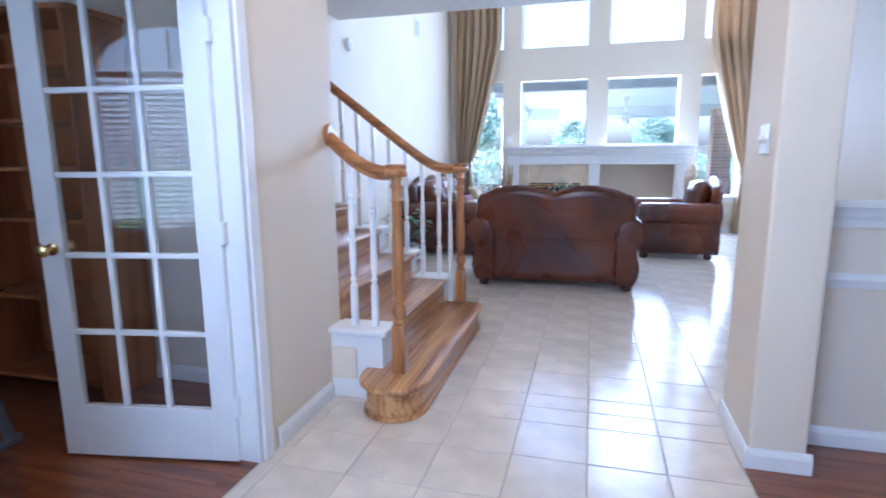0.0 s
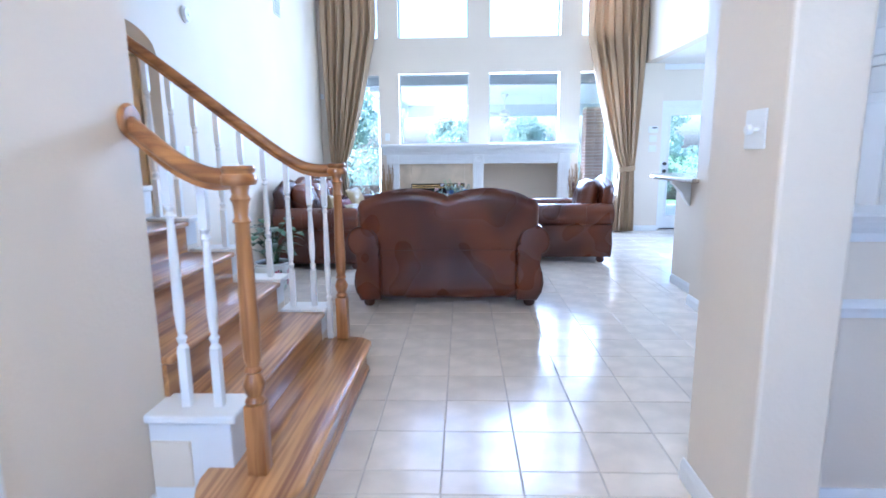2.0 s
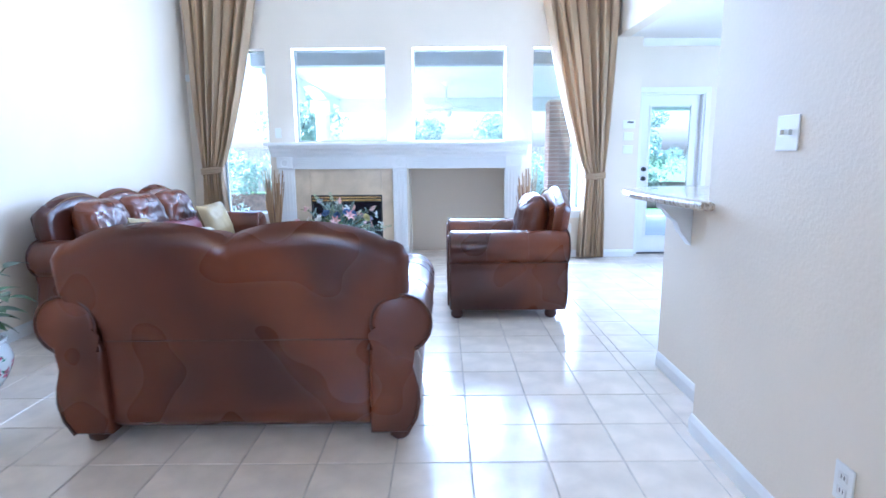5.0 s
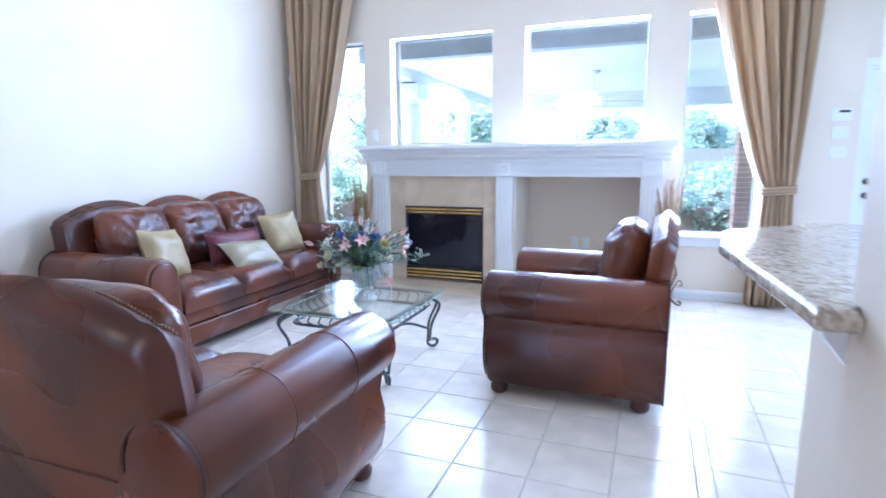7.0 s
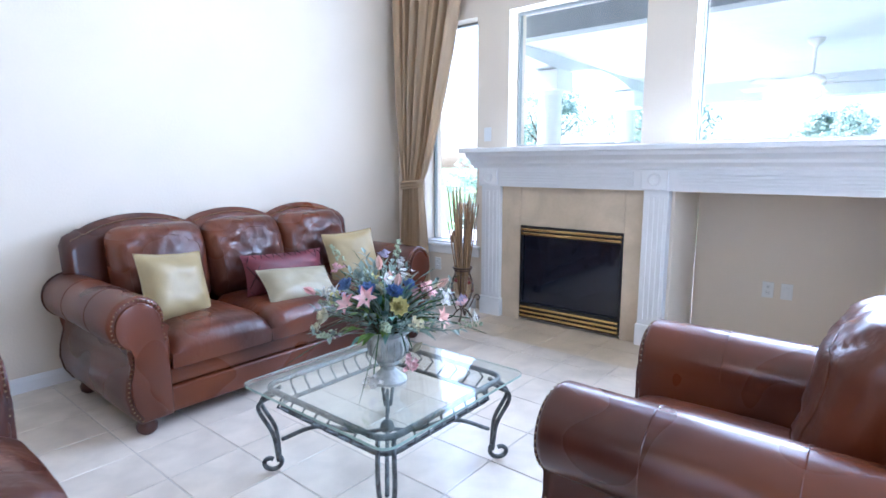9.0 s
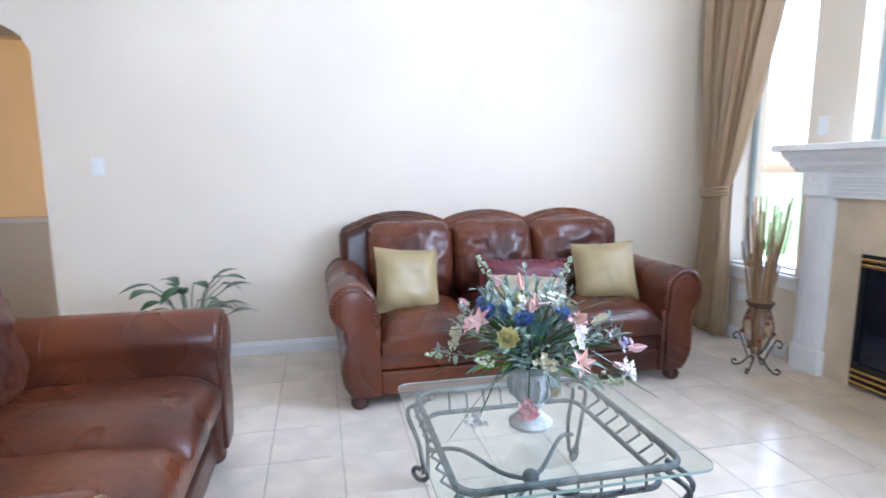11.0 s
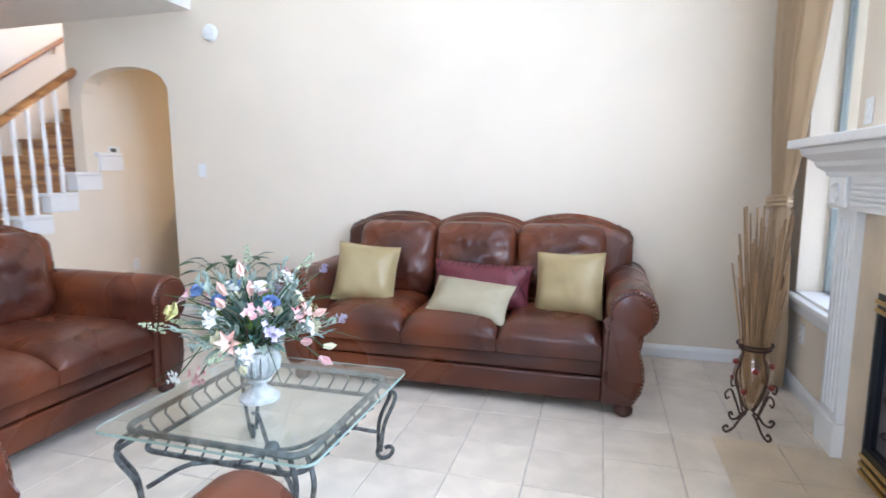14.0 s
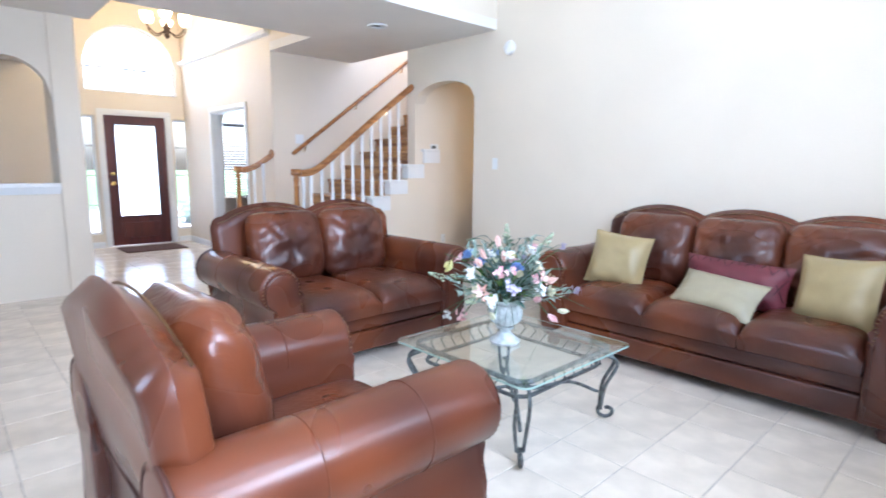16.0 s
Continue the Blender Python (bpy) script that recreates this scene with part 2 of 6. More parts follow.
GRASS = material("lawn_grass", (0.10, 0.20, 0.05), rough=0.9, scale=3, vary=0.2, bump=0.5, bump_scale=40)
CONCRETE = material("patio_concrete", (0.46, 0.45, 0.42), rough=0.8, scale=3, vary=0.06, bump=0.2, bump_scale=60)
LEAF = material("green_leaf", (0.035, 0.11, 0.03), rough=0.3, scale=12, vary=0.2, rand=0.2)
LEAF_GREY = material("sage_leaf", (0.33, 0.42, 0.35), rough=0.6, scale=20, vary=0.15)
TREE_LEAF = leaf_material("garden_leaf", (0.12, 0.18, 0.13), (0.50, 0.62, 0.54))
BARK = material("grey_bark", (0.16, 0.12, 0.09), rough=0.9, scale=10, vary=0.2, bump=0.5, bump_scale=40)
BRICK = material("red_brown_brick", (0.44, 0.31, 0.26), rough=0.85, scale=20, vary=0.12, bump=0.3, bump_scale=80, rand=0.15)
FENCE = material("weathered_fence_wood", (0.34, 0.29, 0.24), rough=0.85, scale=8, vary=0.12, bump=0.3, bump_scale=50, stretch=(1, 1, 0.2))
CERAMIC = material("white_glazed_ceramic", (0.78, 0.80, 0.80), rough=0.12, vary=0.02, coat=0.4)
STONE = material("grey_white_cast_stone", (0.62, 0.64, 0.62), rough=0.7, scale=18, vary=0.12, bump=0.35, bump_scale=60, dark=(0.38, 0.42, 0.40))
SOIL = material("dark_potting_soil", (0.05, 0.035, 0.025), rough=0.95, vary=0.3, bump=0.8, bump_scale=90)
REED = material("dried_tan_reed", (0.46, 0.29, 0.14), rough=0.65, scale=20, vary=0.2, stretch=(1, 1, 0.1))
REED_DK = material("dried_dark_reed", (0.16, 0.07, 0.045), rough=0.7, scale=20, vary=0.2)


# ==== mesh kit ====
def part(name, bm, mat, parent=None, label="", smooth=False, category="", group="", kind=""):
    """Links a bmesh as one mesh object, under a thing or a part when one is given."""
    me = bpy.data.meshes.new(name)
    bmesh.ops.recalc_face_normals(bm, faces=bm.faces)
    if smooth:
        for f in bm.faces:
            f.smooth = True
        limit = 0.7 if smooth is True else smooth
        for e in bm.edges:
            if len(e.link_faces) == 2 and e.calc_face_angle(0) > limit:
                e.smooth = False
    bm.to_mesh(me)
    bm.free()
    for mt in (mat if isinstance(mat, (list, tuple)) else [mat]):
        me.materials.append(mt)
    ob = new(name, me)
    if parent:
        ob.parent = parent
    return tagged(ob, label, category, group, kind)


def thing(name, m, label, category, group=""):
    e = new(name)
    e.empty_display_size = 0.1
    e.matrix_world = m
    return tagged(e, label, category, group)


def box(x0, x1, y0, y1, z0, z1, bevel=0.0, bm=None, seg=2):
    bm = bm or bmesh.new()
    r = bmesh.ops.create_cube(bm, size=1.0, matrix=Matrix.LocRotScale(((x0 + x1) / 2, (y0 + y1) / 2, (z0 + z1) / 2), None, (abs(x1 - x0), abs(y1 - y0), abs(z1 - z0))))
    if bevel:
        es = {e for v in r["verts"] for e in v.link_edges}
        bmesh.ops.bevel(bm, geom=list(es), offset=bevel, segments=seg, affect="EDGES", profile=0.5)
    return bm


def prism(points, a, b, axis="y", bevel=0.0, bm=None, seg=2):
    """A flat outline of (u, v) pushed along an axis from a to b: u, v are x, z for y; y, z for x; x, y for z."""
    bm = bm or bmesh.new()

    def at(u, v, w):
        return {"y": (u, w, v), "x": (w, u, v), "z": (u, v, w)}[axis]

    lo = [bm.verts.new(at(u, v, a)) for u, v in points]
    hi = [bm.verts.new(at(u, v, b)) for u, v in points]
    n = len(points)
    caps = [bm.faces.new(lo), bm.faces.new(hi[::-1])]
    for i in range(n):
        bm.faces.new((lo[i], hi[i], hi[(i + 1) % n], lo[(i + 1) % n]))
    if bevel:
        bmesh.ops.bevel(bm, geom=[e for f in caps for e in f.edges], offset=bevel, segments=seg, affect="EDGES", profile=0.5)
    return bm


def lathe(profile, seg=20, centre=(0, 0, 0), bm=None):
    """Turns (radius, height) pairs round the upright through centre."""
    bm = bm or bmesh.new()
    rings = []
    for r, z in profile:
        rings.append([bm.verts.new((centre[0] + max(r, 1e-4) * math.cos(2 * math.pi * i / seg), centre[1] + max(r, 1e-4) * math.sin(2 * math.pi * i / seg), centre[2] + z)) for i in range(seg)])
    for a, b in zip(rings, rings[1:]):
        for i in range(seg):
            bm.faces.new((a[i], a[(i + 1) % seg], b[(i + 1) % seg], b[i]))
    bm.faces.new(rings[0][::-1])
    bm.faces.new(rings[-1])
    return bm


def tube(points, r, seg=8, bm=None, square=False):
    """A rod of radius r (one, or one for each point) through points."""
    bm = bm or bmesh.new()
    pts = [Vector(p) for p in points]
    rad = r if isinstance(r, (list, tuple)) else [r] * len(pts)
    rings, up = [], None
    for i, p in enumerate(pts):
        d = (pts[min(i + 1, len(pts) - 1)] - pts[max(i - 1, 0)]).normalized()
        if up is None:
            up = Vector((0, 0, 1)) if abs(d.z) < 0.9 else Vector((1, 0, 0))
        side = d.cross(up).normalized()
        up = side.cross(d).normalized()
        k = 4 if square else seg
        o = math.pi / 4 if square else 0
        rings.append([bm.verts.new(p + (side * math.cos(o + 2 * math.pi * j / k) + up * math.sin(o + 2 * math.pi * j / k)) * rad[i]) for j in range(k)])
    k = len(rings[0])
    for a, b in zip(rings, rings[1:]):
        for j in range(k):
            bm.faces.new((a[j], a[(j + 1) % k], b[(j + 1) % k], b[j]))
    bm.faces.new(rings[0][::-1])
    bm.faces.new(rings[-1])
    return bm


def blob(x, y, z, r, bm, sub=1, sx=1, sy=1, sz=1):
    bmesh.ops.create_icosphere(bm, subdivisions=sub, radius=r, matrix=Matrix.LocRotScale((x, y, z), None, (sx, sy, sz)))
    return bm


def curve_pts(ctrl, n=8):
    """A smooth line through control points."""
    c = [Vector(p) for p in ctrl]
    c = [c[0] * 2 - c[1]] + c + [c[-1] * 2 - c[-2]]
    out = []
    for i in range(1, len(c) - 2):
        for k in range(n):
            t = k / n
            a, b, d, e = c[i - 1], c[i], c[i + 1], c[i + 2]
            out.append(0.5 * ((2 * b) + (d - a) * t + (2 * a - 5 * b + 4 * d - e) * t * t + (3 * b - a - 3 * d + e) * t ** 3))
    out.append(c[-2])
    return out


def wall(name, axis, w0, w1, u0, u1, z0, z1, openings=(), mat=None, label=""):
    """A wall across axis ('x' or 'y') from w0 to w1 thick, from u0 to u1 long. Openings: (u0, u1, z0, z1, rise of an arch)."""
    bm = bmesh.new()
    cuts = {u0, u1}
    for a, b, c, d, rise in openings:
        n = 18 if rise else 1
        cuts |= {a + (b - a) * i / n for i in range(n + 1)}
    cuts = sorted(c for c in cuts if u0 - 1e-6 <= c <= u1 + 1e-6)

    def solid(a0, a1, lo0, lo1, hi):
        vs = []
        for w in (w0, w1):
            for u, z in ((a0, lo0), (a1, lo1), (a1, hi), (a0, hi)):
                vs.append(bm.verts.new((w, u, z) if axis == "x" else (u, w, z)))
        for f in ((0, 1, 2, 3), (7, 6, 5, 4), (0, 4, 5, 1), (1, 5, 6, 2), (2, 6, 7, 3), (3, 7, 4, 0)):
            bm.faces.new([vs[i] for i in f])

    for a, b in zip(cuts, cuts[1:]):
        here = sorted((o for o in openings if o[0] - 1e-6 <= a and b <= o[1] + 1e-6), key=lambda o: o[2])
        z = (z0, z0)
        for o in here:
            if o[2] > z[0] + 1e-4:
                solid(a, b, z[0], z[1], o[2])
            mid, half = (o[0] + o[1]) / 2, (o[1] - o[0]) / 2
            z = tuple(o[3] + o[4] * math.sqrt(max(0.0, 1 - ((u - mid) / half) ** 2)) for u in (a, b))
        solid(a, b, z[0], z[1], z1)
    bmesh.ops.remove_doubles(bm, verts=bm.verts, dist=1e-5)
    return part(name, bm, mat or PAINT, None, label or "painted plaster wall", kind="structure")


def slab(name, x0, x1, y0, y1, z0, z1, mat, label):
    return part(name, box(x0, x1, y0, y1, z0, z1), mat, None, label, kind="structure")


# ==== the large structure ====
XL, YB, XR = -2.56, 9.45, 1.68
HALL_Z, TALL_Z, FRONT_Y = 2.66, 5.5, -0.85
WINDOWS = [(-2.22, -1.60, 0.58, 2.55), (-1.28, -0.16, 1.46, 2.555), (0.17, 1.29, 1.46, 2.555), (1.62, 2.24, 0.60, 2.55)]
UPPER = [(a, b, 3.10, 4.95) for a, b, _, _ in WINDOWS]

slab("floor_base", -7.2, 6.0, -1.3, 9.9, -0.25, -0.003, GROUT, "grey grout bed under the floor tiles")
wall("wall_west", "x", XL - 0.15, XL, 3.52, YB, 0, TALL_Z, [(3.66, 4.64, -0.01, 2.03, 0.21)], label="tall beige living room wall with an arched opening")
wall("wall_north", "y", YB, YB + 0.26, XL - 0.15, 2.93, 0, TALL_Z, [(*w, 0) for w in WINDOWS] + [(*w, 0) for w in UPPER] + [(0.10, 1.44, 0.0, 1.12, 0)], label="tall beige window wall above the mantel")
wall("wall_kitchen_north", "y", 9.62, 9.88, 2.93, 5.75, 0, HALL_Z, [(3.01, 3.79, -0.01, 2.03, 0)], label="beige breakfast room wall with a glazed door")
wall("wall_kitchen_east", "x", 5.6, 5.75, 0.0, 9.62, 0, HALL_Z, [(6.0, 8.0, 1.0, 2.3, 0)], label="beige kitchen wall")
wall("wall_hall_east", "x", XR, XR + 0.15, 2.42, 5.02, 0, TALL_Z, [(2.56, 3.34, -0.01, 2.04, 0)], label="textured beige hall wall with a panelled door")
wall("wall_kitchen_south", "y", 2.42, 2.57, XR + 0.15, 5.6, 0, HALL_Z, label="plain beige wall")
wall("wall_above_kitchen", "x", 2.62, 2.77, 5.02, YB, HALL_Z, TALL_Z, label="beige upper wall above the kitchen opening")
wall("wall_above_bar", "y", 4.87, 5.02, XR + 0.15, 2.77, HALL_Z, TALL_Z, label="beige upper wall above the bar")
wall("wall_above_hall", "y", 4.78, 4.93, XL, XR, HALL_Z + 0.10, TALL_Z, label="beige upper wall above the hall opening")
wall("wall_stair_south", "y", 2.20, 2.32, -4.6, -1.51, 0, TALL_Z, label="beige wall beside the stairs")
wall("wall_hall_west", "x", -1.51, -1.39, FRONT_Y, 2.32, 0, TALL_Z, [(0.34, 1.52, -0.01, 2.05, 0)], label="beige foyer wall with a doorway to the study")
wall("wall_foyer_back", "y", 3.30, 3.42, -1.51, 0.62, HALL_Z + 0.10, TALL_Z, label="beige upper foyer wall")
wall("wall_foyer_side", "x", -1.51, -1.39, 2.32, 3.30, HALL_Z + 0.10, TALL_Z, label="beige upper foyer wall")
wall("wall_foyer_well", "x", 0.50, 0.62, 2.27, 3.30, HALL_Z + 0.10, TALL_Z, label="beige upper foyer wall")
wall("wall_entrance", "y", FRONT_Y - 0.2, FRONT_Y, -4.6, 4.6, 0, TALL_Z,
     [(-1.11, -0.20, -0.01, 2.04, 0), (-1.46, -1.20, 0.2, 2.0, 0), (-0.11, 0.15, 0.2, 2.0, 0), (-1.29, -0.01, 2.36, 2.74, 0.62), (-3.2, -2.0, 0.7, 2.0, 0.35), (1.9, 3.3, 0.7, 2.1, 0)], label="beige entrance wall with an arched window above the door")
wall("wall_dining_north", "y", 2.27, 2.42, 0.855, 4.6, 0, HALL_Z + 0.1, [(0.856, 1.52, 1.10, 1.90, 0.35)], label="beige dining room wall with an arched opening")
wall("wall_dining_east", "x", 4.6, 4.75, FRONT_Y, 2.42, 0, HALL_Z + 0.1, label="beige dining room wall")
wall("wall_study_west", "x", -4.75, -4.6, FRONT_Y - 0.2, 3.52, 0, TALL_Z, label="plain beige wall")
wall("wall_foyer_east", "x", 0.62, 0.86, FRONT_Y, 2.27, HALL_Z, TALL_Z, label="beige upper foyer wall")
part("column", box(0.635, 0.855, 1.99, 2.45, 0, HALL_Z + 0.1, 0.012), PAINT, None, "square beige plaster column with rounded corners", kind="structure")
slab("ceiling_living", XL, 2.77, 4.93, YB, TALL_Z, TALL_Z + 0.1, CEIL, "white ceiling of the tall living room")
hall_ceiling = box(XL, -1.39, 2.32, 4.93, HALL_Z, HALL_Z + 0.1)
box(-1.39, 0.50, 3.30, 4.93, HALL_Z, HALL_Z + 0.1, bm=hall_ceiling)
box(0.50, XR, 2.42, 4.93, HALL_Z, HALL_Z + 0.1, bm=hall_ceiling)
part("ceiling_hall", hall_ceiling, CEIL, None, "white lowered hall ceiling", kind="structure")
slab("ceiling_kitchen", 2.77, 5.6, 5.02, 9.62, HALL_Z, HALL_Z + 0.1, CEIL, "white kitchen ceiling")
slab("ceiling_pantry", XR + 0.15, 5.6, 2.57, 5.02, HALL_Z, HALL_Z + 0.1, CEIL, "white kitchen ceiling")
slab("ceiling_foyer", -4.6, 0.86, FRONT_Y, 3.42, TALL_Z, TALL_Z + 0.1, CEIL, "white foyer ceiling")
slab("ceiling_study", -4.6, -1.51, FRONT_Y, 2.2, HALL_Z, HALL_Z + 0.1, CEIL, "white study ceiling")
slab("ceiling_dining", 0.86, 4.6, FRONT_Y, 2.27, HALL_Z, HALL_Z + 0.1, CEIL, "white dining room ceiling")
slab("ceiling_stair", -4.6, XL, 3.43, 9.6, TALL_Z, TALL_Z + 0.1, CEIL, "white ceiling above the stairs")
# small corridor behind the arch
wall("wall_corridor_south", "y", 3.52, 3.64, -7.0, XL - 0.15, 0, HALL_Z, label="beige corridor wall")
wall("wall_family_west", "x", -7.15, -7.0, 3.52, 9.45, 0, HALL_Z, label="plain beige wall")
wall("wall_family_north", "y", 9.30, 9.45, -7.0, XL - 0.15, 0, HALL_Z, [(-6.6, -5.2, 0.70, 2.15, 0)], label="beige family room wall with a window")
wall("wall_corridor_west", "x", -3.9, -3.75, 3.641, 6.5, 0, HALL_Z, [(3.72, 6.38, 0.92, 2.36, 0)], label="beige corridor wall with a framed opening")
wall("wall_corridor_north", "y", 6.5, 6.65, -3.9, XL - 0.15, 0, HALL_Z, label="plain beige wall")
slab("ceiling_corridor", -7.0, XL - 0.15, 3.52, 9.3, HALL_Z, HALL_Z + 0.1, CEIL, "white corridor ceiling")


# ==== leather seating ====
def pillow_point(u, v, s, w, h, t, corner=2.6, pinch=0.0, crease=0.0, seed=0):
    """A point of a stuffed cushion's face: u, v from -1 to 1 across and up, s the side."""
    if pinch:
        x = u * w / 2 * (1 - pinch * (1 - v * v))
        z = v * h / 2 * (1 - pinch * (1 - u * u))
    else:
        k = (abs(u) ** corner + abs(v) ** corner) ** (1 / corner) if (u or v) else 1
        f = max(abs(u), abs(v)) / k if k else 1
        x, z = u * f * w / 2, v * f * h / 2
    y = s * t / 2 * ((1 - u ** 4) * (1 - v ** 4)) ** (0.6 if not pinch else 0.75)
    if crease:
        rim = max(abs(u), abs(v))
        y += s * crease * noise.noise(Vector((u * 2.2 + seed, v * 3.1, seed * 1.7 + s))) * (1 - rim ** 6)
        y += s * crease * 0.5 * noise.noise(Vector((u * 7 + seed, v * 4, s))) * (1 - rim ** 4)
    return x, y, z


def pillow_mesh(w, h, t, corner=2.6, pinch=0.0, crease=0.0, seed=0, n=16):
    """A stuffed cushion in the x-z plane, t thick along y, its centre at the origin."""
    bm = bmesh.new()
    grid = {}
    for s in (1, -1):
        for i in range(n + 1):
            for j in range(n + 1):
                if s == -1 and (i in (0, n) or j in (0, n)):
                    grid[s, i, j] = grid[1, i, j]
                else:
                    grid[s, i, j] = bm.verts.new(pillow_point(2 * i / n - 1, 2 * j / n - 1, s, w, h, t, corner, pinch, crease, seed))
    for s in (1, -1):
        for i in range(n):
            for j in range(n):
                f = [grid[s, i, j], grid[s, i + 1, j], grid[s, i + 1, j + 1], grid[s, i, j + 1]]
                bm.faces.new(f if s == 1 else f[::-1])
    return bm


def seat_mesh(x0, x1, y0, y1, z0, z1, seed):
    """A seat cushion with a crowned, creased top and a rounded front."""
    bm = bmesh.new()
    n = 12
    rows = {}
    for i in range(n + 1):
        for j in range(n + 1):
            u, v = 2 * i / n - 1, 2 * j / n - 1
            x, y = (x0 + x1) / 2 + u * (x1 - x0) / 2, (y0 + y1) / 2 + v * (y1 - y0) / 2
            drop = 0.05 * (abs(u) ** 8 + (abs(v) ** 8 if v < 0 else abs(v) ** 10) * 1.0)
            z = z1 - drop + 0.016 * (1 - u * u) * (1 - v * v) + 0.008 * noise.noise(Vector((x * 6 + seed, y * 6, seed)))
            rows[i, j] = bm.verts.new((x, y, z))
    low = {}
    for i in range(n + 1):
        for j in range(n + 1):
            if i in (0, n) or j in (0, n):
                v = rows[i, j]
                low[i, j] = bm.verts.new((v.co.x, v.co.y, z0))
    for i in range(n):
        for j in range(n):
            bm.faces.new((rows[i, j], rows[i + 1, j], rows[i + 1, j + 1], rows[i, j + 1]))
    ring = [(i, 0) for i in range(n)] + [(n, j) for j in range(n)] + [(i, n) for i in range(n, 0, -1)] + [(0, j) for j in range(n, 0, -1)]
    mid = {k: bm.verts.new(((rows[k].co.x - (x0 + x1) / 2) * 1.012 + (x0 + x1) / 2, (rows[k].co.y - (y0 + y1) / 2) * 1.03 + (y0 + y1) / 2, (z0 + z1 - 0.03) / 2)) for k in ring}
    for a, b in zip(ring, ring[1:] + ring[:1]):
        bm.faces.new((rows[a], rows[b], mid[b], mid[a]))
        bm.faces.new((mid[a], mid[b], low[b], low[a]))
    bm.faces.new([low[k] for k in ring])
    return bm


def leather_seat(name, w, n, label, category, m, depth=0.94, scale_z=1.0):
    """Rolled arms, a humped back, loose cushions and bun feet. Local: x across, the front at -y, the floor at 0."""
    t = thing(name, m, label, category)
    a, yb, yf = 0.27, depth / 2, -depth / 2
    wi = w - 2 * a
    hb = w / 2 - 0.09
    # back with one hump a seat
    top = []
    N = 24 + 22 * n
    for i in range(N + 1):
        u = i / N
        x = hb - 2 * hb * u
        e = min(u, 1 - u) * 2 * hb
        q = (x + hb - 0.12) / (2 * hb - 0.24) * n
        hump = math.sin(math.pi * (q % 1.0)) ** 0.7 if 0 < q < n else 0.0
        z = 0.95 + 0.07 * hump
        if e < 0.09:
            z = min(z, 0.945 - 0.07 * (1 - math.sqrt(max(0, 1 - ((0.09 - e) / 0.09) ** 2))) - 0.01)
        top.append((x, z))
    def back_y(z):
        return yb - 0.085 + 0.13 * max(0.0, z - 0.42)

    th = 0.062
    bm = bmesh.new()
    rows = 18
    zt = dict(enumerate(z for _, z in top))
    vs = {}
    for s in (1, -1):
        for i in range(N + 1):
            u = i / N
            for j in range(rows + 1):
                v = j / rows
                z = 0.07 + (zt[i] - 0.07) * v
                k = min(1.0, max(0.0, (0.70 - z) / 0.13))
                half = hb - 0.15 * k * k * (3 - 2 * k)
                x = half * (1 - 2 * u)
                e = min(min(u, 1 - u) * 2 * half, (zt[i] - z), z - 0.07)
                k = math.sqrt(max(0.0, 1 - (1 - min(1.0, e / 0.045)) ** 2))
                vs[s, i, j] = bm.verts.new((x, back_y(z) + s * (th * k + 0.004 * noise.noise(Vector((x * 4, z * 4, s + w)))), z))
    for s in (1, -1):
        for i in range(N):
            for j in range(rows):
                bm.faces.new((vs[s, i, j], vs[s, i + 1, j], vs[s, i + 1, j + 1], vs[s, i, j + 1]))
    for i in range(N):
        for j in (0, rows):
            bm.faces.new((vs[1, i, j], vs[1, i + 1, j], vs[-1, i + 1, j], vs[-1, i, j]))
    for j in range(rows):
        for i in (0, N):
            bm.faces.new((vs[1, i, j], vs[1, i, j + 1], vs[-1, i, j + 1], vs[-1, i, j]))
    part("backrest", bm, LEATHER, t, "arched leather back", smooth=1.3)
    # welts on the rear face
    part("back_seam", tube([(-hb + 0.14, back_y(0.5) + th + 0.001, 0.50), (hb - 0.14, back_y(0.5) + th + 0.001, 0.50)], 0.003, 6), LEATHER_DK, t, smooth=True)
    # nails along the crest
    bm = bmesh.new()
    for i in range(len(top) * 2 - 1):
        p = Vector((*top[i // 2], 0)) if i % 2 == 0 else (Vector((*top[i // 2], 0)) + Vector((*top[i // 2 + 1], 0))) / 2
        if abs(p.x) < hb - 0.03:
            z = p.y - 0.028
            bmesh.ops.create_cone(bm, segments=6, radius1=0.0050, radius2=0.002, depth=0.006, cap_ends=True, matrix=Matrix.Translation((p.x * 0.985, back_y(z) - th * 0.86, z)) @ Matrix.Rotation(radians(90), 4, "X"))
    part("nail_trim", bm, BRASS, t, "brass upholstery nails", kind="stuff")
    # arms
    for s in (-1, 1):
        cx, cz, r = w / 2 - 0.125, 0.575, 0.13
        prof = [(w / 2 - a, 0.07), (w / 2 - a, 0.46)]
        prof += [(cx + r * math.cos(radians(q)), cz + r * math.sin(radians(q))) for q in range(200, -74, -13)]
        prof += [(w / 2 - 0.092, 0.435), (w / 2 - 0.080, 0.37), (w / 2 - 0.058, 0.29), (w / 2 - 0.050, 0.22), (w / 2 - 0.066, 0.14), (w / 2 - 0.108, 0.07)]
        P2 = [(s * x, z) for x, z in prof]
        bm = prism(P2, yf + 0.03, yb + 0.012, "y", 0.022, seg=3)
        arm = part("arm", bm, LEATHER, t, "rolled leather arm", smooth=True)
        c = (s * (w / 2 - 0.135), 0.40)
        inner = [(c[0] + (x - c[0]) * 0.80, c[1] + (z - c[1]) * 0.90) for x, z in P2]
        part("arm_panel", prism(inner, yf + 0.012, yf + 0.034, "y", 0.009), LEATHER, arm, smooth=True)
        bm = bmesh.new()
        nails = [(c[0] + (x - c[0]) * 0.885, c[1] + (z - c[1]) * 0.945) for x, z in P2]
        acc, step = 0.0, 0.022
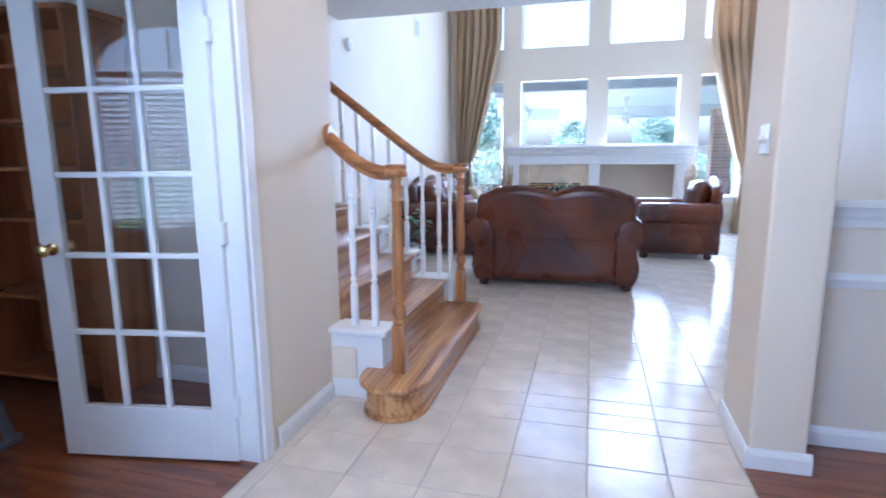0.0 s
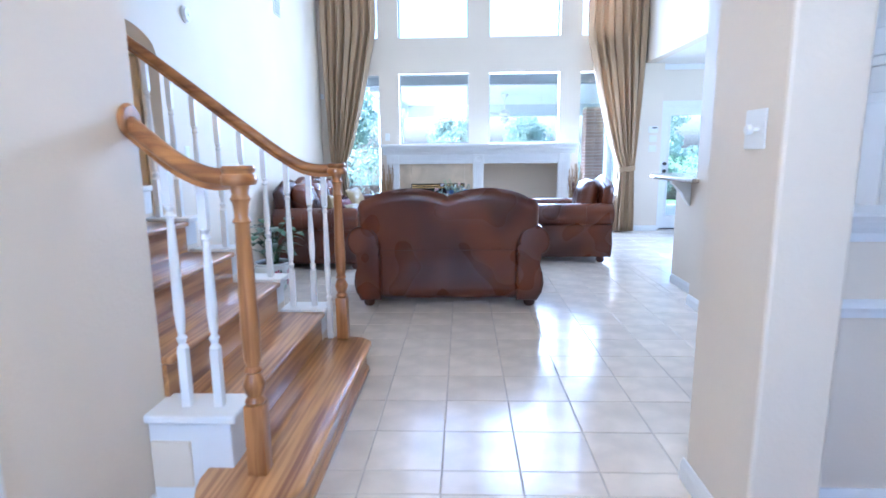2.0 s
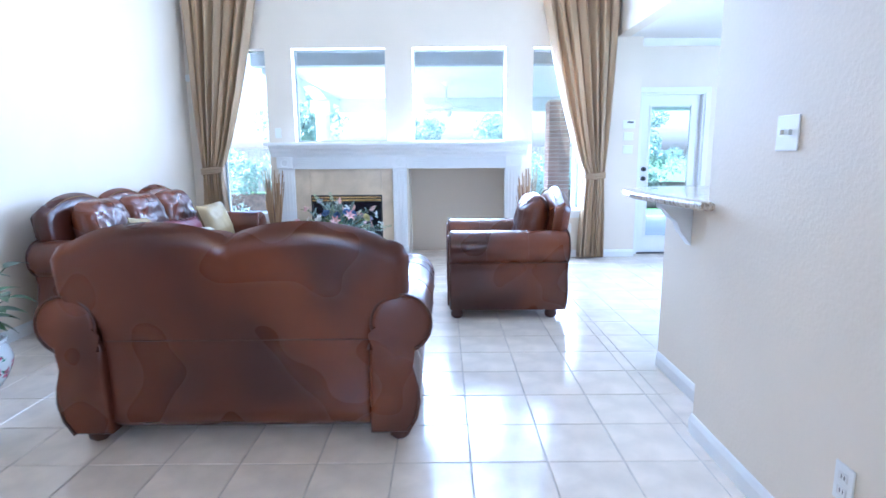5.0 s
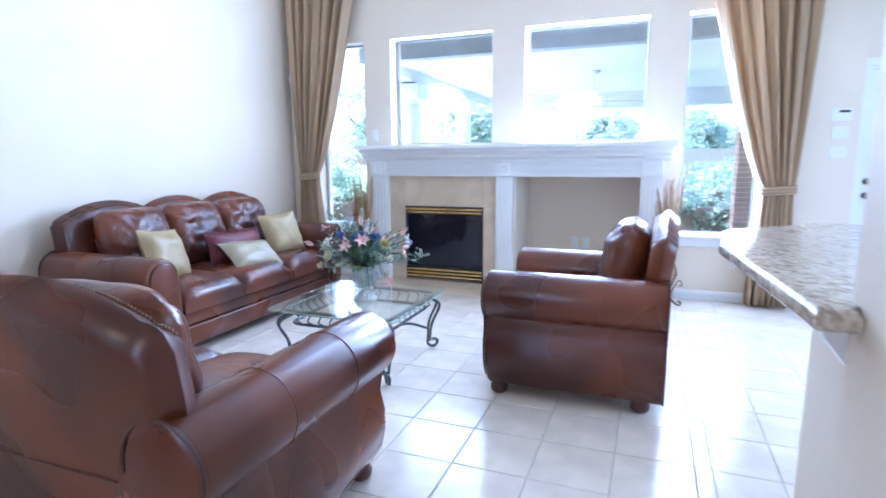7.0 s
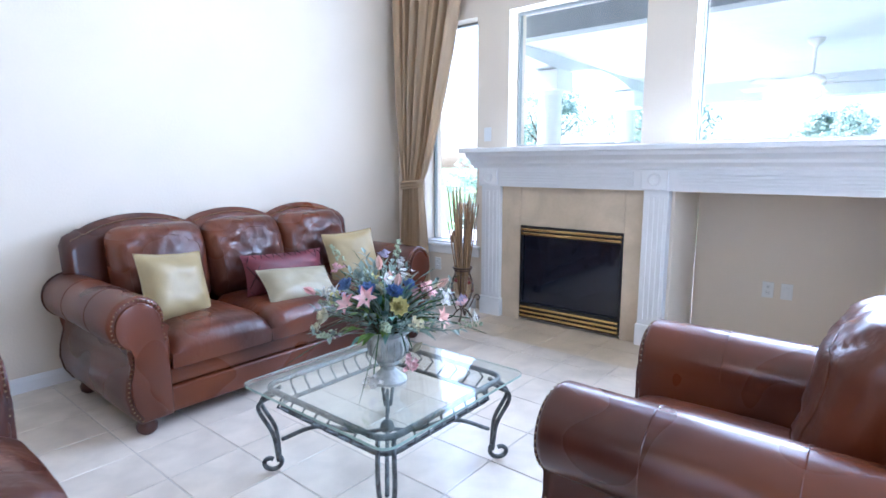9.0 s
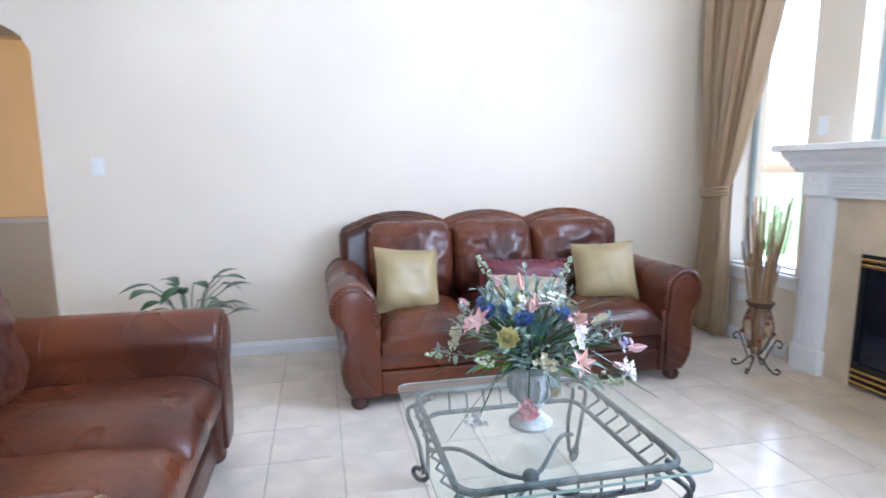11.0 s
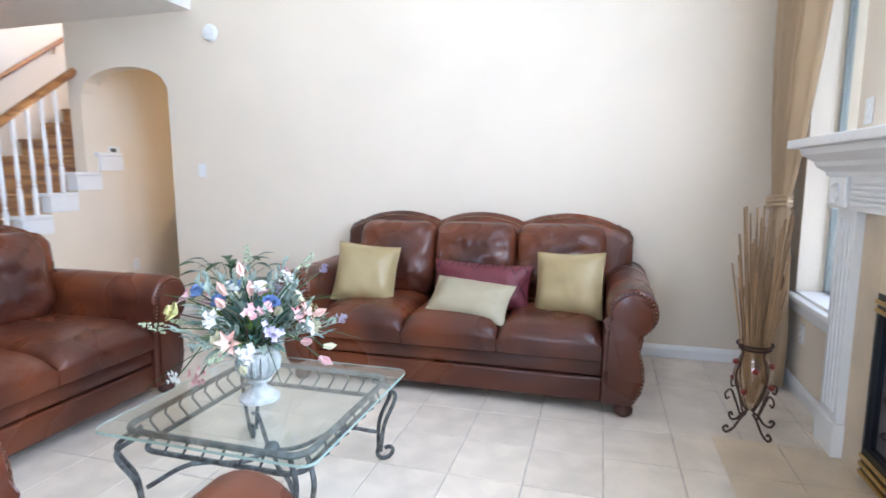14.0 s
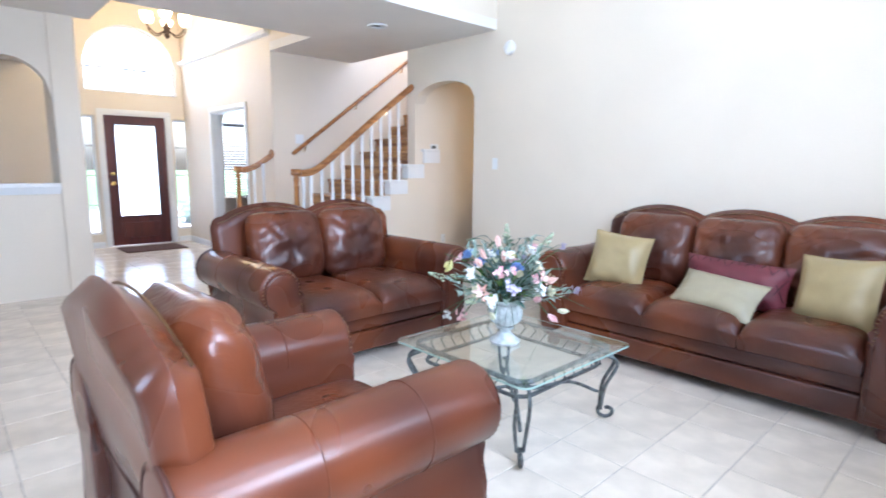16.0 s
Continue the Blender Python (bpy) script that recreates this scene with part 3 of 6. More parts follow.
        for (x0, z0), (x1, z1) in zip(nails[1:], nails[2:]):
            d = math.hypot(x1 - x0, z1 - z0)
            q = step - acc
            while q < d:
                f = q / d
                bmesh.ops.create_cone(bm, segments=6, radius1=0.0050, radius2=0.002, depth=0.006, cap_ends=True, matrix=Matrix.Translation((x0 + (x1 - x0) * f, yf + 0.027, z0 + (z1 - z0) * f)) @ Matrix.Rotation(radians(90), 4, "X"))
                q += step
            acc = (acc + d) % step
        part("nail_trim", bm, BRASS, arm, "brass upholstery nails", kind="stuff")
        # seam round the roll
        for share in (0.30, 0.64):
            ys = yf + 0.03 + depth * share
            bm = tube([(s * (cx + r * math.cos(radians(q))), ys, cz + r * math.sin(radians(q))) for q in range(190, -56, -12)], 0.0028, 5)
            part("arm_seam", bm, LEATHER, arm, smooth=True)
        # welts where the rear panel of the arm is sewn on
        part("welt", tube([(x, yb + 0.006, z) for x, z in P2[1:]], 0.006, 6), LEATHER_DK, arm, smooth=True)
    # front rails and deck
    part("seat_base", box(-wi / 2, wi / 2, yf + 0.09, yb - 0.15, 0.10, 0.305, 0.012), LEATHER, t, smooth=True)
    part("front_rail", box(-wi / 2 - 0.005, wi / 2 + 0.005, yf + 0.055, yf + 0.11, 0.07, 0.205, 0.015, seg=3), LEATHER, t, smooth=True)
    part("front_rail", box(-wi / 2 - 0.005, wi / 2 + 0.005, yf + 0.065, yf + 0.11, 0.212, 0.298, 0.012, seg=3), LEATHER, t, smooth=True)
    for i in range(n):
        x0, x1 = -wi / 2 + wi * i / n + 0.004, -wi / 2 + wi * (i + 1) / n - 0.004
        part("seat_cushion", seat_mesh(x0, x1, yf + 0.03, yb - 0.24, 0.306, 0.485, i * 3.7 + w), CUSHION, t, "creased leather seat cushion", smooth=1.2)
        bm = pillow_mesh(x1 - x0 + 0.02, 0.53, 0.24, corner=6.0, crease=0.024, seed=i * 5.1 + w, n=26)
        c = part("back_cushion", bm, CUSHION, t, "plump creased leather back cushion", smooth=1.4)
        c.matrix_local = pose((x0 + x1) / 2, yb - 0.225, 0.705, -12, 0, 0)
        # stitched arch on the face of the cushion
        arch = [(-0.74, -0.85 + 0.12 * k) for k in range(11)] + [(0.74 * math.sin(q), 0.35 + 0.32 * math.cos(q)) for q in [-math.pi / 2 + math.pi * k / 14 for k in range(1, 14)]] + [(0.74, 0.35 - 0.12 * k) for k in range(11)]
        seam = [pillow_point(u, v, -1, x1 - x0 + 0.02, 0.53, 0.24, 6.0, 0.0, 0.024, i * 5.1 + w) for u, v in arch]
        part("stitching", tube(seam, 0.0024, 5), CUSHION, c, smooth=True)
    for sx in (-1, 1):
        for y in (yf + 0.09, yb - 0.10):
            part("foot", lathe([(0.030, 0), (0.046, 0.015), (0.050, 0.04), (0.040, 0.06), (0.044, 0.085)], 14, (sx * (w / 2 - 0.15), y, 0)), LEATHER_DK, t, "dark bun foot", smooth=True)
    if scale_z != 1.0:
        t.scale = (1, 1, scale_z)
    return t


sofa = leather_seat("sofa", 2.24, 3, "three-seat brown leather sofa with nailhead trim against the wall", "sofa", pose(-1.885, 7.49, 0, 0, 0, 90), depth=0.97)
loveseat = leather_seat("loveseat", 1.69, 2, "two-seat brown leather loveseat with a double-humped back", "loveseat", pose(-0.38, 5.415, 0, 0, 0, 180), depth=1.03)
armchair = leather_seat("armchair", 1.06, 1, "brown leather armchair with rolled arms facing the coffee table", "armchair", pose(1.01, 7.25, 0, 0, 0, -90))


# ==== coffee table ====
def coffee_table():
    t = thing("coffee_table", pose(-0.345, 7.06, 0), "square glass coffee table on scrolled wrought iron legs", "coffee table")
    h = 0.40

    def rounded(hw, r, k=6):
        pts = []
        for cx, cy, a0 in ((hw - r, hw - r, 0), (-hw + r, hw - r, 90), (-hw + r, -hw + r, 180), (hw - r, -hw + r, 270)):
            pts += [(cx + r * math.cos(radians(a0 + 90 * i / k)), cy + r * math.sin(radians(a0 + 90 * i / k))) for i in range(k + 1)]
        return pts

    EDGE = material("green_glass_edge", (0.42, 0.58, 0.52), rough=0.2, vary=0.03)
    top = part("glass_top", prism(rounded(0.432, 0.05), h, h + 0.010, "z"), [TABLE_GLASS, EDGE], t, "clear glass top with greenish edge")
    for f in top.data.polygons:
        f.material_index = 0 if abs(f.normal.z) > 0.5 else 1
    top.visible_shadow = False
    for z, r in ((h - 0.014, 0.012), (h - 0.095, 0.010)):
        pts = [(x, y, z) for x, y in rounded(0.365 if z > h - 0.05 else 0.33, 0.07)]
        part("frame_ring", tube(pts + pts[:1], r, 8), IRON, t, smooth=True)
    for s in range(4):
        for i in range(-3, 4):
            u = i * 0.075
            p = [Vector((u, 0.365, h - 0.02)), Vector((u + 0.01, 0.385, h - 0.055)), Vector((u, 0.33, h - 0.095))]
            rot = Matrix.Rotation(s * math.pi / 2, 4, "Z")
            part("spindle", tube([rot @ q for q in p], 0.005, 5), IRON, t, smooth=True)
    for s in range(4):
        rot = Matrix.Rotation(math.pi / 4 + s * math.pi / 2, 4, "Z")
        for off in (-0.028, 0.028):
            ctrl = [(0.45, off, h - 0.03), (0.535, off, h - 0.085), (0.48, off, 0.19), (0.465, off * 0.5, 0.06)]
            part("leg", tube([rot @ p for p in curve_pts(ctrl, 6)], 0.009, 7), IRON, t, "curved iron leg", smooth=True)
        scroll = [(0.455 + 0.045 - 0.045 * math.cos(q) * (1 - q / 9), 0, 0.047 - 0.038 * math.sin(q) * (1 - q / 9)) for q in [k * 0.35 for k in range(-2, 16)]]
        part("scroll_foot", tube([rot @ Vector(p) for p in scroll], 0.010, 7), IRON, t, smooth=True)
        arm = curve_pts([(0.45, 0, 0.15), (0.30, 0, 0.20), (0.12, 0, 0.16), (0.0, 0, 0.17)], 6)
        part("brace", tube([rot @ p for p in arm], 0.009, 7), IRON, t, smooth=True)
    bm = blob(0, 0, 0.18, 0.032, bmesh.new(), 2)
    part("finial", bm, IRON, t, "iron ball where the braces meet", smooth=True)


coffee_table()


# ==== mantel and fireplace ====
def mantel():
    t = thing("mantel", pose(0.015, YB, 0), "long white moulded mantel over the fireplace and a niche", "mantel")
    L, R = -1.59, 1.55
    part("shelf", box(L - 0.01, R + 0.01, -0.29, -0.002, 1.405, 1.445, 0.006), WHITE, t)
    prof = [(0, 0), (-0.12, 0), (-0.13, 0.02), (-0.17, 0.045), (-0.18, 0.065), (-0.235, 0.10), (-0.245, 0.128), (0, 0.128)]
    part("crown_moulding", prism([(y - 0.002, z + 1.276) for y, z in prof], L + 0.03, R - 0.03, "x"), WHITE, t)
    bm = box(L + 0.08, R - 0.08, -0.115, -0.002, 1.13, 1.275)
    part("header", bm, WHITE, t)
    for i in range(5):
        for a, b in ((L + 0.30, -0.17), (0.13, R - 0.30)):
            part("reed_band", box(a, b, -0.127, -0.114, 1.155 + i * 0.022, 1.169 + i * 0.022, 0.003), WHITE, t)
    for x in (L + 0.185, -0.02, R - 0.185):
        part("corbel_block", box(x - 0.09, x + 0.09, -0.135, -0.114, 1.14, 1.275, 0.005), WHITE, t)
        part("rosette", lathe([(0.001, 0), (0.03, 0.004), (0.038, 0.0), (0.045, 0.008), (0.046, 0.0)], 16), WHITE, t).matrix_local = pose(x, -0.135, 1.205, 90, 0, 0)
    for x, w in ((L + 0.185, 0.19), (-0.02, 0.17), (R - 0.185, 0.19)):
        p = part("pilaster", box(x - w / 2, x + w / 2, -0.085, -0.002, 0.16, 1.13, 0.003), WHITE, t)
        part("plinth", box(x - w / 2 - 0.012, x + w / 2 + 0.012, -0.098, -0.003, 0, 0.16, 0.006), WHITE, p)
        for k in range(4):
            xx = x - w / 2 + w * (k + 0.9) / 4.8
            part("flute", box(xx - 0.009, xx + 0.009, -0.091, -0.083, 0.20, 1.09, 0.003), WHITE, p)


mantel()


def fireplace():
    t = thing("fireplace", pose(0, YB, 0), "gas fireplace with black glass and brass louvres in tan stone", "fireplace")
    x0, x1 = -1.295, -0.095
    fx0, fx1, fz0, fz1 = -1.11, -0.23, 0.025, 0.81
    for a, b, c, d in ((x0, fx0, 0, 1.13), (fx1, x1, 0, 1.13), (fx0, fx1, fz1, 1.13)):
        part("stone_surround", box(a + 0.001, b - 0.001, -0.05, -0.002, c, d, 0.002), TRAV, t)
    part("firebox_frame", box(fx0, fx1, -0.052, -0.004, fz0, fz0 + 0.13, 0.003), BLACK, t)
    part("firebox_frame", box(fx0, fx1, -0.052, -0.004, fz1 - 0.085, fz1, 0.003), BLACK, t)
    for i in range(3):
        part("brass_louvre", box(fx0 + 0.012, fx1 - 0.012, -0.066, -0.050, fz0 + 0.014 + i * 0.036, fz0 + 0.034 + i * 0.036, 0.004), GOLD, t, "brass louvre")
    for i in range(2):
        part("brass_louvre", box(fx0 + 0.012, fx1 - 0.012, -0.066, -0.050, fz1 - 0.075 + i * 0.034, fz1 - 0.055 + i * 0.034, 0.004), GOLD, t, "brass louvre")
    for x in (fx0, fx1 - 0.02):
        part("firebox_frame", box(x, x + 0.02, -0.052, -0.004, fz0 + 0.13, fz1 - 0.085, 0.002), BLACK, t)
    part("glass_front", box(fx0 + 0.02, fx1 - 0.02, -0.030, -0.024, fz0 + 0.13, fz1 - 0.085), material("smoked_fire_glass", (0.010, 0.012, 0.02), rough=0.06, vary=0.02, rough_vary=0.02), t, "black smoked glass")


fireplace()


def niche():
    x0, x1, y1, z1 = 0.10, 1.44, YB + 0.62, 1.12
    for nm, b in (("niche_back", (x0, x1, y1, y1 + 0.05, 0, z1)), ("niche_side", (x0 - 0.05, x0 - 0.001, YB + 0.262, y1, 0, z1)), ("niche_side", (x1 + 0.001, x1 + 0.05, YB + 0.262, y1, 0, z1)), ("niche_top", (x0 - 0.05, x1 + 0.05, YB + 0.262, y1 + 0.05, z1 + 0.001, z1 + 0.05)), ("niche_floor", (x0, x1, YB, y1, -0.05, 0.0))):
        part(nm, box(*b), PAINT if nm != "niche_floor" else TILE, None, "beige plaster of the recess beside the fireplace", kind="structure")


niche()


# ==== stairs ====
RISE, RUN, SX0, SY0, SY1 = 0.185, 0.262, -0.83, 2.30, 3.56


def baluster_mesh(h):
    """A square-based turned spindle."""
    bm = box(-0.016, 0.016, -0.016, 0.016, 0, 0.22, 0.002)
    lathe([(0.014, 0.215), (0.021, 0.225), (0.012, 0.24), (0.019, 0.262), (0.011, 0.275), (0.015, 0.30), (0.019, 0.36), (0.016, h * 0.62), (0.012, h - 0.215), (0.018, h - 0.205), (0.011, h - 0.19), (0.018, h - 0.175), (0.012, h - 0.165)], 10, bm=bm)
    box(-0.015, 0.015, -0.015, 0.015, h - 0.17, h, 0.002, bm)
    me = bpy.data.meshes.new("baluster")
    bmesh.ops.recalc_face_normals(bm, faces=bm.faces)
    bm.to_mesh(me)
    bm.free()
    me.materials.append(WHITE)
    return me


def newel(parent, x, y, z0, ztop):
    p = part("newel_post", box(x - 0.034, x + 0.034, y - 0.034, y + 0.034, z0, z0 + 0.26, 0.004), OAK_Z, parent, "turned oak newel post", smooth=True)
    h = ztop - z0 - 0.26
    prof = [(0.030, 0), (0.036, 0.012), (0.026, 0.03), (0.034, 0.05), (0.040, 0.075), (0.030, 0.10), (0.024, 0.115), (0.033, 0.125), (0.024, 0.14), (0.030, 0.17), (0.033, 0.28), (0.028, 0.45), (0.024, h - 0.13), (0.031, h - 0.12), (0.022, h - 0.105), (0.026, h - 0.06), (0.034, h - 0.045), (0.026, h - 0.03), (0.032, h)]
    part("turned_shaft", lathe(prof, 18, (x, y, z0 + 0.26)), OAK_Z, p, smooth=True)
    part("volute_cap", lathe([(0.052, 0), (0.058, 0.012), (0.056, 0.03), (0.05, 0.038), (0.055, 0.052), (0.05, 0.062)], 24, (x, y, ztop)), OAK_X, p, smooth=True)


def rail(parent, pts):
    """Moulded handrail: a wide grip on a narrower fillet."""
    bm = tube(pts, 0.030, 10)
    tube([(x, y, z - 0.028) for x, y, z in pts], 0.022, 4, bm, square=True)
    return part("handrail", bm, OAK_X, parent, "moulded oak handrail", smooth=True)


def staircase():
    t = thing("staircase", pose(0, 0, 0), "oak staircase with white balusters and white stepped curb", "staircase")
    # starting step with rounded ends
    def outline(o):
        pts = []
        r = 0.165 + o
        for q in range(0, 181, 15):
            pts.append((SX0 - 0.165 + r * math.cos(radians(q)), SY1 - 0.03 + 0.12 * math.sin(radians(q))))
        cy = SY0 - 0.17
        for q in range(180, 361, 15):
            pts.append((SX0 - 0.165 + r * math.cos(radians(q)), cy + r * math.sin(radians(q))))
        return pts
    part("riser", prism(outline(-0.012), 0.0, RISE - 0.03, "z"), OAK, t, "curved oak starting riser", smooth=True)
    part("shoe_moulding", prism(outline(0.004), 0.0, 0.025, "z", 0.005), OAK, t, smooth=True)
    part("tread", prism(outline(0.022), RISE - 0.03, RISE, "z", 0.01, seg=3), OAK, t, "rounded oak starting tread", smooth=True)
    n = 13
    for k in range(1, n):
        x1 = SX0 - 0.285 - (k - 1) * RUN
        x0 = x1 - RUN
        z = RISE * (k + 1)
        part("riser", box(x1 - 0.02, x1, SY0 + 0.03, SY1, RISE * k, z - 0.03), OAK, t)
        part("tread", box(x0 - 0.03, x1 + 0.028, SY0 + 0.03, SY1, z - 0.03, z, 0.011, seg=3), OAK, t, "glossy oak tread", smooth=True)
        if x1 > -2.75:
            part("curb_block", box(x0, x1, SY1, SY1 + 0.13, z - 0.15, z - 0.012, 0.003), WHITE, t, "white stepped curb")
            part("curb_wall", box(x0, x1, SY1 + 0.004, SY1 + 0.122, 0, z - 0.151), PAINT, t)
            part("curb_cap", box(x0 + 0.02, x1 + 0.035, SY1 - 0.015, SY1 + 0.155, z - 0.012, z + 0.018, 0.006), WHITE, t)
    part("soffit", prism([(SX0 - 0.285, 0.0), (SX0 - 0.285, RISE - 0.032), (SX0 - 0.285 - RUN * 12, RISE * 13 - 0.24), (SX0 - 0.285 - RUN * 12, 0.0)], SY0 + 0.03, SY1, "y"), PAINT, t, "closed plaster underside")
    # near curb beside the wall
    part("curb_block", box(-1.50, -1.09, 2.20, 2.345, 0, 0.365, 0.004), WHITE, t, "white panelled curb")
    part("curb_cap", box(-1.53, -1.06, 2.175, 2.37, 0.365, 0.398, 0.008), WHITE, t)
    part("curb_panel", box(-1.385, -1.24, 2.190, 2.202, 0.11, 0.29, 0.003), PAINT, t, "recessed beige panel")
    # newels, rails
    newel(t, -0.985, 2.185, RISE, 1.21)
    newel(t, -0.995, SY1 + 0.055, RISE, 1.19)
    y2 = SY1 + 0.055
    far = curve_pts([(-0.995, y2, 1.222), (-1.12, y2, 1.222), (-1.25, y2, 1.268), (-1.50, y2, 1.445), (-2.0, y2, 1.83), (-2.55, y2, 2.235)], 6)
    rail(t, [tuple(p) for p in far])
    near = curve_pts([(-0.985, 2.185, 1.242), (-1.08, 2.19, 1.24), (-1.21, 2.225, 1.29), (-1.385, 2.27, 1.415)], 6)
    rail(t, [tuple(p) for p in near])
    part("rosette", lathe([(0.02, 0), (0.055, 0.004), (0.06, 0.018), (0.05, 0.03)], 20), OAK_X, t, smooth=True).matrix_local = pose(-1.40, 2.27, 1.425, 0, 90, 0)
    meshes = {}

    def baluster(x, y, z, ztop):
        h = round(ztop - z, 2)
        if h not in meshes:
            meshes[h] = baluster_mesh(h)
        o = new("baluster", meshes[h])
        o.parent = t
        o.location = (x, y, z)
        tagged(o, "white turned baluster")

    def rail_z(x):
        pts = far
        for a, b in zip(pts, pts[1:]):
            if b.x <= x <= a.x:
                return a.z + (b.z - a.z) * (x - a.x) / (b.x - a.x) - 0.045
        return pts[-1].z - 0.045
    baluster(-1.075, y2, RISE, rail_z(-1.075))
    for k in range(1, 6):
        x1 = SX0 - 0.285 - (k - 1) * RUN
        for d in (0.05, 0.05 + RUN / 2):
            if x1 - d > -2.55:
                baluster(x1 - d, y2, RISE * (k + 1) + 0.016, rail_z(x1 - d))
    for x, zt in ((-1.15, 1.225), (-1.27, 1.305)):
        baluster(x, 2.262, 0.397, zt)
    # rail on the wall
    bm = tube([(-1.62, 2.38, 1.43), (-2.1, 2.38, 1.78), (-2.7, 2.38, 2.22), (-3.6, 2.38, 2.87)], 0.024, 10)
    wr = tagged(part("wall_handrail", bm, OAK_X, None, smooth=True), "slim oak handrail fixed to the stair wall", "handrail")
    for x, z in ((-1.8, 1.56), (-2.6, 2.145), (-3.4, 2.725)):
        part("bracket", tube([(x, 2.32, z - 0.09), (x, 2.36, z - 0.09), (x, 2.38, z - 0.02)], 0.008, 6), GOLD, wr, smooth=True)


staircase()


# ==== curtains ====
def curtain(name, x_out, x_in, tie_a, tie_b, tie_z, y, label):
    """A tall gathered panel held back at tie_z; x_out is the edge at the wall's end."""
    t = thing(name, pose((x_out + x_in) / 2, y, 0), label, "curtain", "tall curtains")
    cx = (x_out + x_in) / 2
    bm = bmesh.new()
    n, rows = 96, 46
    ztop, zbot = 5.15, 0.02
    vs = {}
    for j in range(rows + 1):
        z = zbot + (ztop - zbot) * j / rows
        if z > tie_z:
            f = min(1.0, ((z - tie_z) / 2.1)) ** 0.75
            a = tie_a + (x_out - tie_a) * f ** 0.8
            b = tie_b + (x_in - tie_b) * f
        else:
            f = min(1.0, (tie_z - z) / 0.9) ** 0.7
            a = tie_a + (x_out - tie_a) * 0.35 * f
            b = tie_b + (x_in - tie_b) * 0.14 * f
        fold = 0.02 + 0.028 * min(1, abs(z - tie_z) / 0.8)
        for i in range(n + 1):
            u = i / n
            ph = 2 * math.pi * (7.5 * u + 0.35 * math.sin(3 * u + z * 0.5))
            yy = fold * math.sin(ph) + 0.35 * fold * math.sin(2.3 * ph + 1.0 + z * 0.6) + 0.012 * noise.noise(Vector((u * 9, z * 1.3, x_out)))
            x = a + (b - a) * (u + 0.018 * math.cos(ph))
            vs[i, j] = bm.verts.new((x - cx, yy, z))
    for i in range(n):
        for j in range(rows):
            bm.faces.new((vs[i, j], vs[i + 1, j], vs[i + 1, j + 1], vs[i, j + 1]))
    p = part("panel", bm, CURTAIN, t, smooth=True)
    md = p.modifiers.new("thick", "SOLIDIFY")
    md.thickness = 0.004
    mid, half = (tie_a + tie_b) / 2 - cx, abs(tie_b - tie_a) / 2
    for k in range(3):
        pts = [(mid + (half + 0.012) * math.cos(q), (0.052) * math.sin(q), tie_z - 0.025 + k * 0.026 + 0.012 * math.cos(q * 1.0)) for q in [2 * math.pi * i / 28 for i in range(29)]]
        part("tieback", tube(pts, 0.014, 6), CURTAIN, t, "twisted fabric tieback", smooth=True)
    rod = tube([(-0.62, 0, 5.17), (0.62, 0, 5.17)], 0.02, 10)
    part("rod", rod, RUST, t, smooth=True)


curtain("curtain", -2.49, -1.62, -2.40, -2.17, 1.12, YB - 0.11, "tall bronze satin curtain tied back beside the garden window")
curtain("curtain", 2.60, 1.70, 2.49, 2.26, 1.02, YB - 0.11, "tall bronze satin curtain tied back beside the patio window")


# ==== trim, doors, windows ====
def baseboard(axis, w, side, u0, u1):
    """A moulded skirting on the plane axis = w, standing out to side."""
    d = 0.016 * side
    prof = [(0, 0), (d, 0), (d, 0.062), (d * 0.7, 0.075), (d * 0.35, 0.088), (0, 0.09)]
    e = 0.002 * side
    if axis == "x":
        bm = prism([(w + e + p, z + 0.001) for p, z in prof], u0, u1, "y")
    else:
        bm = prism([(w + e + p, z + 0.001) for p, z in prof], u0, u1, "x")
    part("baseboard", bm, WHITE, None, "white moulded baseboard", kind="structure")


for spec in (("x", XL, 1, 4.64, YB), ("y", YB, -1, XL + 0.02, -1.60), ("y", YB, -1, 1.62, 2.93), ("x", XR, -1, 3.41, 5.02), ("x", -1.39, 1, 1.64, 2.18), ("x", -1.39, 1, FRONT_Y, 0.24),
             ("y", 2.27, -1, 0.875, 4.6), ("x", 0.635, -1, 1.97, 2.46), ("y", 1.99, -1, 0.618, 0.873), ("y", FRONT_Y, 1, -1.39, -1.19), ("y", FRONT_Y, 1, -0.12, 0.6),
             ("y", 9.62, -1, 3.92, 5.6), ("y", 2.18, -1, -4.6, -1.52), ("x", 1.84, -1, 5.04, 5.83), ("y", 3.64, 1, -3.75, -2.72), ("y", FRONT_Y, 1, 0.86, 4.6)):
    baseboard(*spec)


def casing(axis, w, side, u0, u1, ztop, name="trim"):
    """White door casing round an opening on the plane axis = w."""
    cw, d = 0.065, 0.018
    bm = bmesh.new()
    lo, hi = sorted((w + 0.002 * side, w + d * side))
    for a, b, z0, z1 in ((u0 - cw, u0, 0, ztop), (u1, u1 + cw, 0, ztop), (u0 - cw, u1 + cw, ztop, ztop + cw)):
        if axis == "x":
            box(lo, hi, a, b, z0, z1, 0.005, bm)
        else:
            box(a, b, lo, hi, z0, z1, 0.005, bm)
    part(name, bm, WHITE, None, "white moulded door casing", kind="structure")


